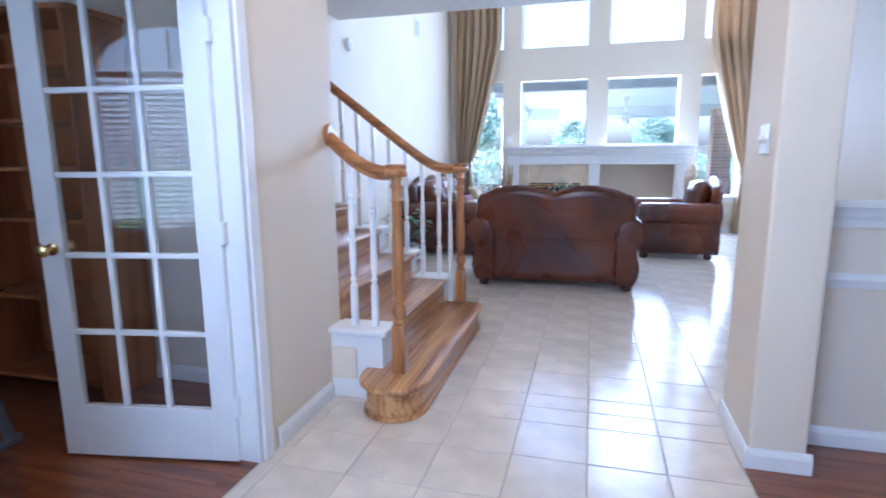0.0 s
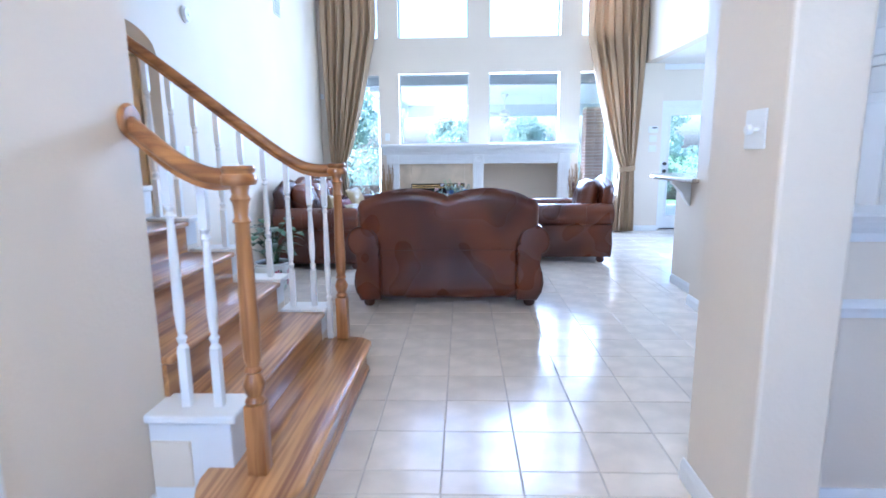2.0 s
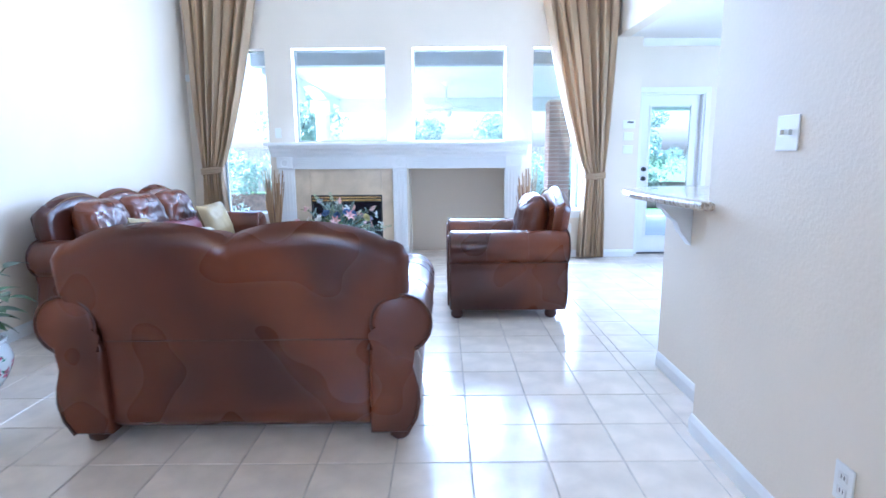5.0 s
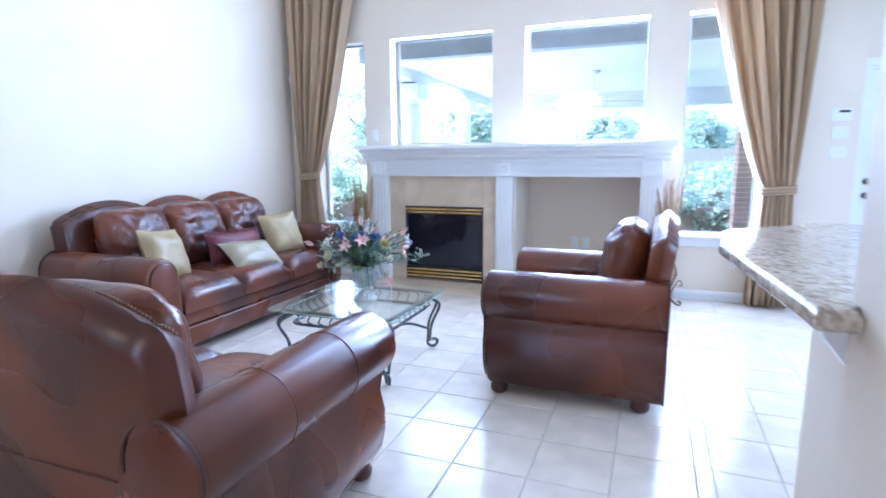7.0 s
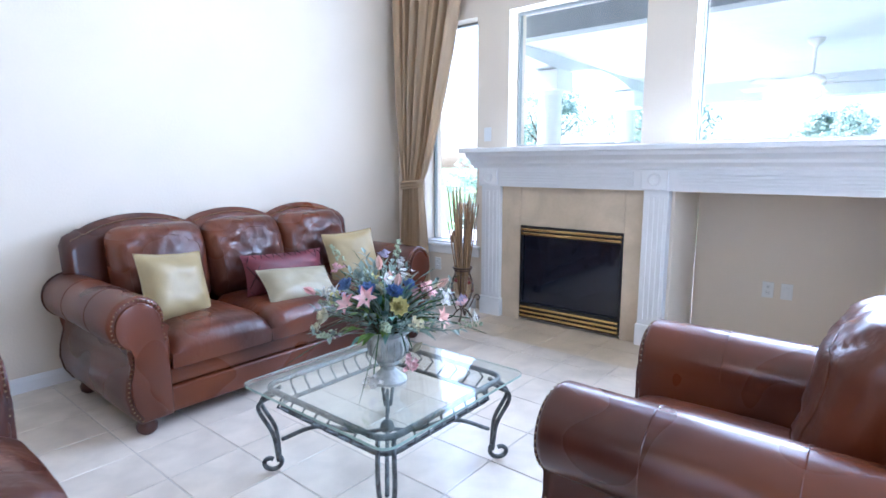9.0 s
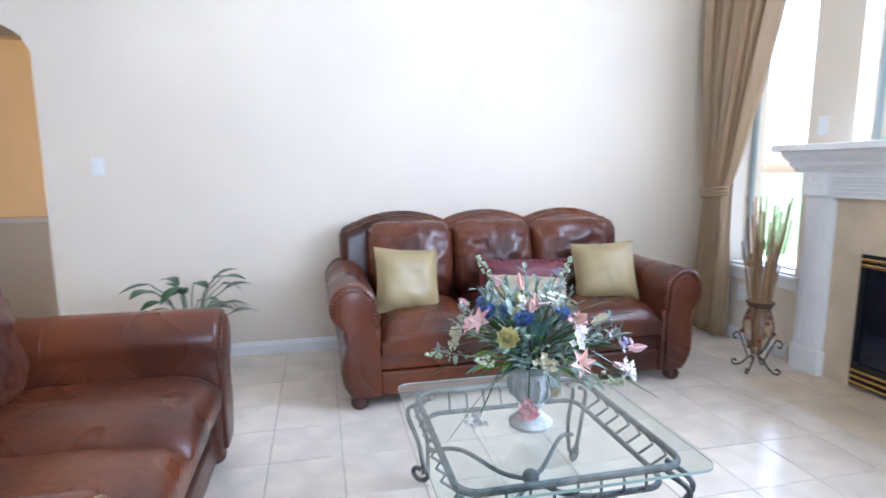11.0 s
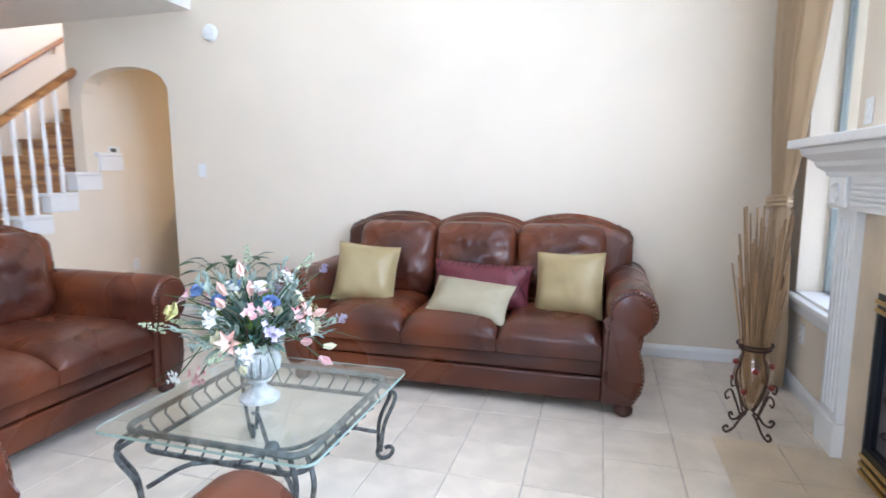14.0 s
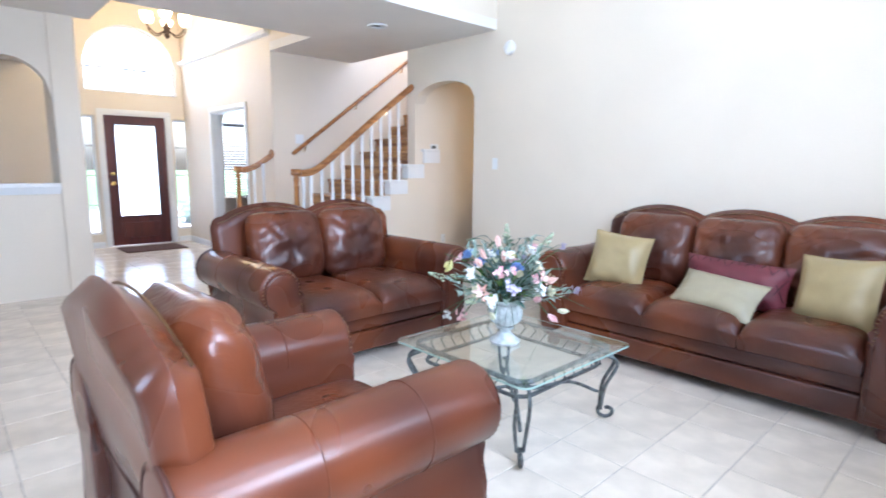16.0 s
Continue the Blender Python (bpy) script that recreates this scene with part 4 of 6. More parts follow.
def jamb(axis, w0, w1, u0, u1, ztop):
    bm = bmesh.new()
    for a, b, z0, z1 in ((u0 + 0.0005, u0 + 0.022, 0, ztop - 0.0005), (u1 - 0.022, u1 - 0.0005, 0, ztop - 0.0005), (u0 + 0.022, u1 - 0.022, ztop - 0.024, ztop - 0.0005)):
        if axis == "x":
            box(w0, w1, a, b, z0, z1, 0, bm)
        else:
            box(a, b, w0, w1, z0, z1, 0, bm)
    part("door_jamb", bm, WHITE, None, "white painted door jamb", kind="structure")


casing("x", -1.39, 1, 0.34, 1.52, 2.05)
casing("x", -1.51, -1, 0.34, 1.52, 2.05)
jamb("x", -1.512, -1.388, 0.34, 1.52, 2.05)
casing("x", XR, -1, 2.56, 3.34, 2.04)
casing("y", 9.62, -1, 3.01, 3.79, 2.03)
jamb("y", 9.618, 9.80, 3.01, 3.79, 2.03)
casing("y", FRONT_Y, 1, -1.11, -0.20, 2.04)
jamb("y", FRONT_Y - 0.18, FRONT_Y + 0.002, -1.11, -0.20, 2.04)


def pane(name, bm, parent, label=""):
    o = part(name, bm, GLASS, parent, label)
    o.visible_shadow = False
    return o


def wall_window(name, x0, x1, y, z0, z1, cols=1, rows=1, fw=0.03, mat=None):
    mat = mat or WHITE
    t = tagged(part(name, box(x0 + 0.001, x1 - 0.001, y - 0.02, y + 0.02, z0 + 0.001, z0 + fw), mat), "window with slim frame and clear glass", kind="structure")
    for b in ((x0 + 0.001, x0 + fw, z0 + fw, z1 - 0.001), (x1 - fw, x1 - 0.001, z0 + fw, z1 - 0.001), (x0 + fw, x1 - fw, z1 - fw, z1 - 0.001)):
        part("window_frame", box(b[0], b[1], y - 0.02, y + 0.02, b[2], b[3]), mat, t)
    for i in range(1, cols):
        x = x0 + (x1 - x0) * i / cols
        part("muntin", box(x - 0.008, x + 0.008, y - 0.012, y + 0.012, z0 + fw, z1 - fw), mat, t)
    for j in range(1, rows):
        z = z0 + (z1 - z0) * j / rows
        part("muntin", box(x0 + fw, x1 - fw, y - 0.011, y + 0.011, z - 0.008, z + 0.008), mat, t)
    pane("pane", box(x0 + fw, x1 - fw, y - 0.003, y + 0.003, z0 + fw, z1 - fw), t)
    return t


ALU = material("grey_aluminium_frame", (0.40, 0.44, 0.46), rough=0.4, metal=0.5, vary=0.03)
for i, w in enumerate(WINDOWS + UPPER):
    wall_window("window_%d" % (i + 1), w[0], w[1], YB + 0.16, w[2], w[3], fw=0.018, mat=ALU)
for w in (WINDOWS[0], WINDOWS[3]):
    bm = box(w[0] - 0.05, w[1] + 0.05, YB - 0.05, YB - 0.002, w[2] - 0.03, w[2] + 0.0, 0.006)
    box(w[0] + 0.002, w[1] - 0.002, YB - 0.002, YB + 0.139, w[2] + 0.001, w[2] + 0.012, 0, bm)
    box(w[0] - 0.04, w[1] + 0.04, YB - 0.02, YB - 0.002, w[2] - 0.10, w[2] - 0.03, 0.004, bm)
    part("window_sill", bm, WHITE, None, "white painted window sill and apron", kind="structure")


def french_door():
    t = thing("french_door", pose(-1.475, 1.485, 0.012, 0, 0, 9.5), "open white fifteen-pane french door to the study", "door")
    W, H, T = 0.80, 2.02, 0.036
    st, top, bot = 0.105, 0.115, 0.235
    xs = [(-0.004 - W, -0.004 - W + st), (-0.004 - st, -0.004)]
    for a, b in xs:
        part("stile", box(a, b, -T / 2, T / 2, 0, H, 0.003), WHITE, t)
    x0, x1 = xs[0][1], xs[1][0]
    part("bottom_rail", box(x0, x1, -T / 2, T / 2, 0, bot, 0.003), WHITE, t)
    part("top_rail", box(x0, x1, -T / 2, T / 2, H - top, H, 0.003), WHITE, t)
    ph, pw = (H - top - bot) / 5, (x1 - x0) / 3
    for i in (1, 2):
        part("muntin", box(x0 + pw * i - 0.012, x0 + pw * i + 0.012, -0.014, 0.014, bot, H - top, 0.005), WHITE, t)
    for j in range(1, 5):
        part("muntin", box(x0, x1, -0.0135, 0.0135, bot + ph * j - 0.012, bot + ph * j + 0.012, 0.005), WHITE, t)
    for i in range(3):
        for j in range(5):
            pane("pane", box(x0 + pw * i, x0 + pw * (i + 1), -0.0025, 0.0025, bot + ph * j, bot + ph * (j + 1)), t)
    for s in (-1, 1):
        kn = part("knob", lathe([(0.026, 0), (0.027, 0.006), (0.011, 0.012), (0.010, 0.03), (0.022, 0.038), (0.028, 0.052), (0.024, 0.064), (0.010, 0.068)], 16), GOLD, t, "round brass knob", smooth=True)
        kn.matrix_local = pose(-W + 0.055, s * T / 2, 0.93, -90 * s, 0, 0)
    for z in (0.25, 1.0, 1.78):
        part("hinge", box(-0.006, 0.012, -0.024, 0.024, z - 0.045, z + 0.045, 0.003), WHITE, t)


french_door()


def panel_door():
    t = thing("panel_door", pose(XR + 0.045, 2.95, 0.008), "closed white six-panel door in the hall", "door")
    part("slab", box(-0.018, 0.018, -0.378, 0.378, 0, 2.028), WHITE, t)
    for y0, y1 in ((-0.30, -0.05), (0.05, 0.30)):
        for z0, z1 in ((0.24, 0.78), (0.98, 1.56), (1.68, 1.90)):
            p = part("panel_moulding", box(-0.026, -0.017, y0, y1, z0, z1, 0.006), WHITE, t)
            part("raised_panel", box(-0.034, -0.025, y0 + 0.045, y1 - 0.045, z0 + 0.045, z1 - 0.045, 0.008), WHITE, p)
    kn = part("knob", lathe([(0.026, 0), (0.027, 0.006), (0.011, 0.012), (0.010, 0.03), (0.028, 0.05), (0.010, 0.068)], 16), GOLD, t, "brass knob", smooth=True)
    kn.matrix_local = pose(-0.018, -0.32, 0.93, 0, -90, 0)


panel_door()


def back_door():
    t = thing("patio_door", pose(3.40, 9.70, 0.01), "white glazed back door to the patio", "door")
    part("slab", box(-0.366, -0.25, -0.02, 0.02, 0, 2.0), WHITE, t)
    part("slab", box(0.25, 0.366, -0.02, 0.02, 0, 2.0), WHITE, t)
    part("slab", box(-0.25, 0.25, -0.02, 0.02, 0, 0.22), WHITE, t)
    part("slab", box(-0.25, 0.25, -0.02, 0.02, 1.86, 2.0), WHITE, t)
    bm = bmesh.new()
    for b in ((-0.275, -0.245, 0.195, 1.885), (0.245, 0.275, 0.195, 1.885), (-0.245, 0.245, 0.195, 0.225), (-0.245, 0.245, 1.855, 1.885)):
        box(b[0], b[1], -0.03, -0.019, b[2], b[3], 0.004, bm)
    part("glazing_bead", bm, WHITE, t)
    pane("pane", box(-0.25, 0.25, -0.004, 0.004, 0.22, 1.86), t)
    for z in (0.96, 1.08):
        k = part("knob", lathe([(0.028, 0), (0.028, 0.008), (0.012, 0.014), (0.024, 0.03), (0.026, 0.05), (0.012, 0.058)], 16), BLACK, t, "black door knob" if z < 1 else "black deadbolt", smooth=True)
        k.matrix_local = pose(-0.315, -0.02, z, 90, 0, 0)
    part("threshold", box(-0.38, 0.38, -0.07, 0.05, -0.009, 0.005, 0.002), BLACK, t)


back_door()


def front_door():
    t = thing("front_door", pose(-0.655, FRONT_Y - 0.05, 0.008), "dark mahogany front door with frosted scrollwork glass", "door")
    for x0, x1, z0, z1 in ((-0.43, -0.29, 0, 2.012), (0.29, 0.43, 0, 2.012), (-0.29, 0.29, 0, 0.46), (-0.29, 0.29, 1.88, 2.012)):
        part("rail", box(x0, x1, -0.022, 0.022, z0, z1, 0.003), MAHOGANY, t)
    part("panel", box(-0.25, 0.25, 0.021, 0.032, 0.12, 0.36, 0.008), MAHOGANY, t)
    bm = bmesh.new()
    for b in ((-0.31, -0.28, 0.44, 1.90), (0.28, 0.31, 0.44, 1.90), (-0.28, 0.28, 0.44, 0.47), (-0.28, 0.28, 1.87, 1.90)):
        box(b[0], b[1], 0.021, 0.036, b[2], b[3], 0.005, bm)
    part("glazing_bead", bm, MAHOGANY, t)
    g = pane("pane", box(-0.29, 0.29, -0.004, 0.004, 0.46, 1.88), t, "frosted glass")
    g.data.materials[0] = glass_material("frosted_glass", (1, 1, 1), 0.35)
    for zc in (0.62, 1.72):
        for s in (-1, 1):
            for c in (0.08, 0.19):
                pts = [(s * c + 0.055 * (1 - q / 14) * math.cos(q), 0.01, zc + 0.06 * (1 - q / 14) * math.sin(q)) for q in [k * 0.5 for k in range(22)]]
                part("scroll", tube(pts, 0.005, 5), BLACK, t, "black iron scroll", smooth=True)
    for z, r in ((0.97, 0.03), (1.12, 0.026)):
        k = part("handle" if z < 1 else "deadbolt", lathe([(r, 0), (r, 0.01), (0.01, 0.016), (0.01, 0.03), (r * 0.9, 0.045), (0.008, 0.055)], 14), GOLD, t, "brass door hardware", smooth=True)
        k.matrix_local = pose(0.36, 0.022, z, -90, 0, 0)


front_door()
for i, (a, b) in enumerate(((-1.46, -1.20), (-0.11, 0.15))):
    wall_window("window_side_%d" % (i + 1), a, b, FRONT_Y - 0.10, 0.2, 2.0, 1, 4, 0.03)


def arched_window(name, x0, x1, y, z0, zs, rise, cols, rows):
    t = wall_window(name, x0, x1, y, z0, zs, cols, rows, 0.035)
    mid, half = (x0 + x1) / 2, (x1 - x0) / 2
    arc = [(mid + half * math.cos(radians(q)), zs + rise * math.sin(radians(q))) for q in range(0, 181, 10)]
    pane("pane", prism([(mid + (x - mid) * 0.985, zs + (z - zs) * 0.985) for x, z in arc], y - 0.003, y + 0.003, "y"), t)
    part("arch_frame", tube([(mid + (x - mid) * 0.975, y, zs + (z - zs) * 0.975) for x, z in arc], 0.02, 4, square=True), WHITE, t)
    for k in range(1, cols):
        x = x0 + (x1 - x0) * k / cols
        zt = zs + rise * math.sqrt(1 - ((x - mid) / half) ** 2)
        part("muntin", box(x - 0.008, x + 0.008, y - 0.012, y + 0.012, zs, zt - 0.02), WHITE, t)
    return t


arched_window("window_foyer", -1.29, -0.01, FRONT_Y - 0.10, 2.36, 2.74, 0.62, 3, 2)
arched_window("window_study", -3.2, -2.0, FRONT_Y - 0.10, 0.7, 2.0, 0.35, 2, 2)
# Unseen window, added where the dining room fill lamp stands.
wall_window("window_dining", 1.9, 3.3, FRONT_Y - 0.10, 0.7, 2.1, 2, 2, 0.035)


def blinds(x0, x1, y, z0, z1):
    t = thing("window_blinds", pose((x0 + x1) / 2, y, z0), "white horizontal slat blinds in a window", "blinds")
    n = int((z1 - z0) / 0.045)
    me = None
    for i in range(n):
        if me is None:
            o = part("slat", box(-(x1 - x0) / 2, (x1 - x0) / 2, -0.02, 0.02, -0.0015, 0.0015), PLASTIC, t)
            me = o.data
        else:
            o = new("slat", me)
            o.parent = t
        o.matrix_local = pose(0, 0, 0.03 + i * 0.045, 25, 0, 0)
    part("head_rail", box(-(x1 - x0) / 2, (x1 - x0) / 2, -0.025, 0.025, z1 - z0 - 0.02, z1 - z0 + 0.02, 0.003), PLASTIC, t)


blinds(-3.16, -2.04, FRONT_Y - 0.045, 0.74, 1.96)
wall_window("window_family", -6.6, -5.2, 9.39, 0.70, 2.15, 2, 1, 0.035)
blinds(-6.56, -5.24, 9.33, 0.74, 2.11)


# ledge and chair rail of the pass-through, foyer ledge, crown in the breakfast room
def strip(name, prof, a, b, axis, label):
    part(name, prism(prof, a, b, axis), WHITE, None, label, kind="structure")


strip("ledge", [(2.22, 1.07), (2.47, 1.07), (2.47, 1.101), (2.215, 1.101), (2.205, 1.09)], 0.857, 1.56, "x", "white painted pass-through ledge")
strip("trim", [(2.268, 1.0), (2.258, 1.0), (2.250, 1.03), (2.235, 1.05), (2.228, 1.069), (2.268, 1.069)], 0.857, 1.60, "x", "white moulding under the ledge")
strip("chair_rail", [(2.268, 0.735), (2.255, 0.737), (2.248, 0.76), (2.240, 0.775), (2.250, 0.79), (2.262, 0.80), (2.268, 0.80)], 0.857, 4.6, "x", "white chair rail")
strip("trim", [(2.422, 1.0), (2.432, 1.0), (2.445, 1.05), (2.45, 1.069), (2.422, 1.069)], 0.80, 1.56, "x", "white moulding under the ledge")
strip("foyer_ledge", [(-1.388, 2.84), (-1.34, 2.86), (-1.32, 2.90), (-1.388, 2.90)], FRONT_Y + 0.01, 2.32, "y", "white painted foyer ledge")
strip("crown", [(9.618, 2.58), (9.60, 2.585), (9.55, 2.64), (9.545, 2.658), (9.618, 2.658)], 2.94, 5.6, "x", "white crown moulding")
strip("corridor_ledge", [(-3.752, 0.885), (-3.69, 0.885), (-3.69, 0.918), (-3.752, 0.918)], 3.66, 6.4, "y", "white painted ledge")


# ==== bar counter ====
def bar():
    wall("bar_half_wall", "x", 1.84, 1.97, 5.022, 5.85, 0, 1.04, label="white painted half wall under the bar")
    pts = [(1.615, 4.955), (1.677, 4.955), (1.677, 5.024), (2.45, 5.024), (2.45, 6.20), (1.90, 6.20), (1.60, 5.92), (1.555, 5.62)]
    t = tagged(part("bar_counter", prism(pts, 1.041, 1.078, "z", 0.014, seg=4), GRANITE, None, smooth=True), "raised speckled granite bar top with bullnose edge", "counter")
    prof = [(1.838, 1.04), (1.66, 1.04), (1.665, 1.005), (1.70, 0.985), (1.72, 0.95), (1.76, 0.93), (1.775, 0.88), (1.838, 0.80)]
    c = part("corbel", prism([(x, z) for x, z in prof], 5.50, 5.57, "y", 0.004), WHITE, None, smooth=True)
    tagged(c, "white scrolled corbel under the granite bar", "corbel")


bar()


# ==== plates, detectors, vents ====
def plate(m, label, kind_name, w=0.075, h=0.118, toggles=1, rocker=True):
    t = thing(kind_name, m, label, kind_name.replace("_", " "))
    part("cover", box(-w / 2, w / 2, -0.006, 0.0, -h / 2, h / 2, 0.003), PLASTIC, t)
    for i in range(toggles):
        x = (i - (toggles - 1) / 2) * 0.046
        if kind_name == "outlet":
            for z in (-0.022, 0.022):
                o = part("socket", box(x - 0.017, x + 0.017, -0.0085, -0.005, z - 0.014, z + 0.014, 0.004), PLASTIC, t)
                for dx in (-0.006, 0.006):
                    part("slot", box(x + dx - 0.0015, x + dx + 0.0015, -0.0092, -0.008, z - 0.006, z + 0.006), BLACK, o)
        elif rocker:
            part("rocker", box(x - 0.016, x + 0.016, -0.010, -0.005, -0.033, 0.033, 0.003), PLASTIC, t)
        else:
            part("toggle", box(x - 0.005, x + 0.005, -0.018, -0.005, -0.006, 0.012, 0.002), PLASTIC, t)
    return t


W, E, S, N = 90, -90, 0, 180  # the wall's face looks to +x, -x, -y, +y
plate(pose(XL + 0.001, 4.955, 1.325, 0, 0, W), "white rocker light switch on the beige wall", "light_switch")
plate(pose(XR - 0.001, 4.508, 1.348, 0, 0, E), "white double toggle switch on the hall wall", "light_switch", 0.118, 0.118, 2, False)
plate(pose(XR - 0.001, 4.088, 0.338, 0, 0, E), "white wall outlet near the floor of the hall", "outlet")
dim = plate(pose(0.634, 2.132, 1.367, 0, 0, E), "white double dimmer plate on the column", "dimmer_switch", 0.118, 0.118, 0)
for y, r in ((-0.023, 0.015), (0.023, 0.006)):
    part("dimmer_knob", lathe([(r, 0), (r, 0.012), (r * 0.8, 0.016)], 14), PLASTIC, dim).matrix_local = pose(y, -0.006, 0, 90, 0, 0)
plate(pose(-1.485, YB - 0.001, 1.567, 0, 0, S), "white rocker switch beside the mantel", "light_switch")
for z, hh in ((1.497, 0.118), (1.338, 0.118)):
    plate(pose(2.80, YB - 0.001, z, 0, 0, S), "white double switch beside the breakfast room", "light_switch", 0.118, 0.10, 2, False)
kp = plate(pose(2.80, YB - 0.001, 1.64, 0, 0, S), "white alarm keypad with small dark display", "keypad", 0.15, 0.10, 0)
part("display", box(-0.02, 0.055, -0.009, -0.005, 0.015, 0.035, 0.001), BLACK, kp)
plate(pose(2.10, YB - 0.001, 0.37, 0, 0, S), "white wall outlet under the patio window", "outlet")
plate(pose(-2.05, YB - 0.001, 0.37, 0, 0, S), "white wall outlet under the garden window", "outlet")
plate(pose(XL + 0.001, 5.56, 0.32, 0, 0, W), "white wall outlet behind the potted plant", "outlet")
plate(pose(0.62, YB + 0.619, 0.39, 0, 0, S), "white wall outlet in the niche", "outlet")
plate(pose(0.74, YB + 0.619, 0.39, 0, 0, S), "white cable plate in the niche", "wall_plate")
plate(pose(-3.05, 3.641, 0.36, 0, 0, N), "white wall outlet in the corridor", "outlet")
plate(pose(-1.75, 2.321, 1.62, 0, 0, N), "white double switch on the stair wall", "light_switch", 0.118, 0.118, 2)
th = plate(pose(-2.89, 3.641, 1.52, 0, 0, N), "white thermostat with grey display on the corridor wall", "thermostat", 0.14, 0.09, 0)
part("display", box(-0.045, 0.02, -0.010, -0.005, -0.012, 0.025, 0.001), material("grey_lcd", (0.12, 0.13, 0.12), rough=0.2, vary=0.02), th)
sd = tagged(part("smoke_detector", lathe([(0.070, 0), (0.071, 0.012), (0.062, 0.02), (0.055, 0.034), (0.02, 0.040), (0.018, 0.044), (0.001, 0.044)], 28), PLASTIC, smooth=True), "round white smoke detector on the beige wall", "smoke detector")
sd.matrix_world = pose(XL + 0.001, 5.118, 2.46, 0, 90, 0)
cs = tagged(part("motion_sensor_box", box(-0.025, 0.025, -0.03, 0.0, -0.04, 0.04, 0.008), PLASTIC), "small white alarm sensor on the wall by the curtain", "sensor")
cs.name = "alarm_sensor"
cs.matrix_world = pose(-2.53, YB - 0.002, 2.22)


def vent(m, label):
    t = thing("air_vent", m, label, "air vent")
    for b in ((-0.12, 0.12, 0.10, 0.125), (-0.12, 0.12, -0.125, -0.10), (-0.12, -0.095, -0.10, 0.10), (0.095, 0.12, -0.10, 0.10)):
        part("frame", box(b[0], b[1], -0.012, 0, b[2], b[3], 0.003), PLASTIC, t)
    part("backing", box(-0.095, 0.095, -0.003, -0.001, -0.10, 0.10), BLACK, t)
    for i in range(6):
        part("slat", box(-0.095, 0.095, -0.010, -0.004, -0.085 + i * 0.033, -0.067 + i * 0.033), PLASTIC, t)


vent(pose(2.45, YB - 0.001, 3.24), "white square air vent high on the wall")
vent(pose(XL + 0.001, 7.5, 3.13, 0, 0, W), "white square air vent high on the beige wall")
rl = tagged(part("ceiling_light", lathe([(0.001, 0), (0.055, 0.0), (0.06, 0.012), (0.095, 0.016), (0.10, 0.004), (0.10, -0.0)], 28), PLASTIC, smooth=True), "round recessed ceiling light with white ring", "ceiling light")
rl.matrix_world = pose(-1.60, 4.22, HALL_Z - 0.001, 180, 0, 0)


# ==== foyer ====
SHADE = glow_material("lit_amber_glass", (1.0, 0.80, 0.35), 3.0)


def chandelier():
    t = thing("chandelier", pose(-0.70, 0.80, 3.18), "iron chandelier with lit amber glass shades in the foyer", "chandelier")
    part("stem", tube([(0, 0, -0.22), (0, 0, 2.32)], 0.010, 8), RUST, t)
    part("hub", lathe([(0.01, -0.26), (0.04, -0.22), (0.03, -0.16), (0.05, -0.12), (0.02, -0.06)], 14), RUST, t, smooth=True)
    for i in range(6):
        rot = Matrix.Rotation(i * math.pi / 3 + 0.2, 4, "Z")
        arm = curve_pts([(0.03, 0, -0.16), (0.14, 0, -0.22), (0.25, 0, -0.14), (0.26, 0, -0.06)], 5)
        a = part("arm", tube([rot @ p for p in arm], 0.009, 6), RUST, t, smooth=True)
        c = rot @ Vector((0.26, 0, -0.06))
        part("shade", lathe([(0.025, 0), (0.05, 0.012), (0.07, 0.05), (0.075, 0.085), (0.065, 0.08), (0.04, 0.02)], 16, c), SHADE, a, "lit amber glass shade", smooth=True)
    d = bpy.data.lights.new("chandelier_glow", "POINT")
    d.energy, d.color, d.shadow_soft_size = 11, (1.0, 0.74, 0.42), 0.25
    new("chandelier_glow", d).location = (-0.70, 0.80, 3.40)


chandelier()
mat_ob = tagged(part("door_mat", box(-1.06, -0.22, -0.62, -0.02, 0.001, 0.014, 0.004), material("brown_mat_fibre", (0.12, 0.05, 0.035), rough=0.95, scale=60, vary=0.2, bump=0.6, bump_scale=200)), "dark red-brown door mat on the foyer tiles", "door mat")


def rug():
    t = thing("rug", pose(0, 0, 0), "beige and gold patterned area rug on the dining room boards", "rug")
    weave = material("beige_rug_wool", (0.50, 0.38, 0.22), rough=0.95, scale=26, vary=0.12, bump=0.6, bump_scale=220, dark=(0.30, 0.19, 0.10))
    part("field", box(1.52, 3.6, 0.0, 1.88, 0.001, 0.011, 0.003), weave, t)
    edge = material("brown_rug_border", (0.26, 0.14, 0.07), rough=0.95, scale=40, vary=0.15, bump=0.6, bump_scale=220)
    for b in ((1.40, 3.72, 1.88, 2.0), (1.40, 3.72, -0.12, 0.0), (1.40, 1.52, 0.0, 1.88), (3.60, 3.72, 0.0, 1.88)):
        part("border", box(*b, 0.001, 0.011, 0.003), edge, t, "brown woven border")


rug()


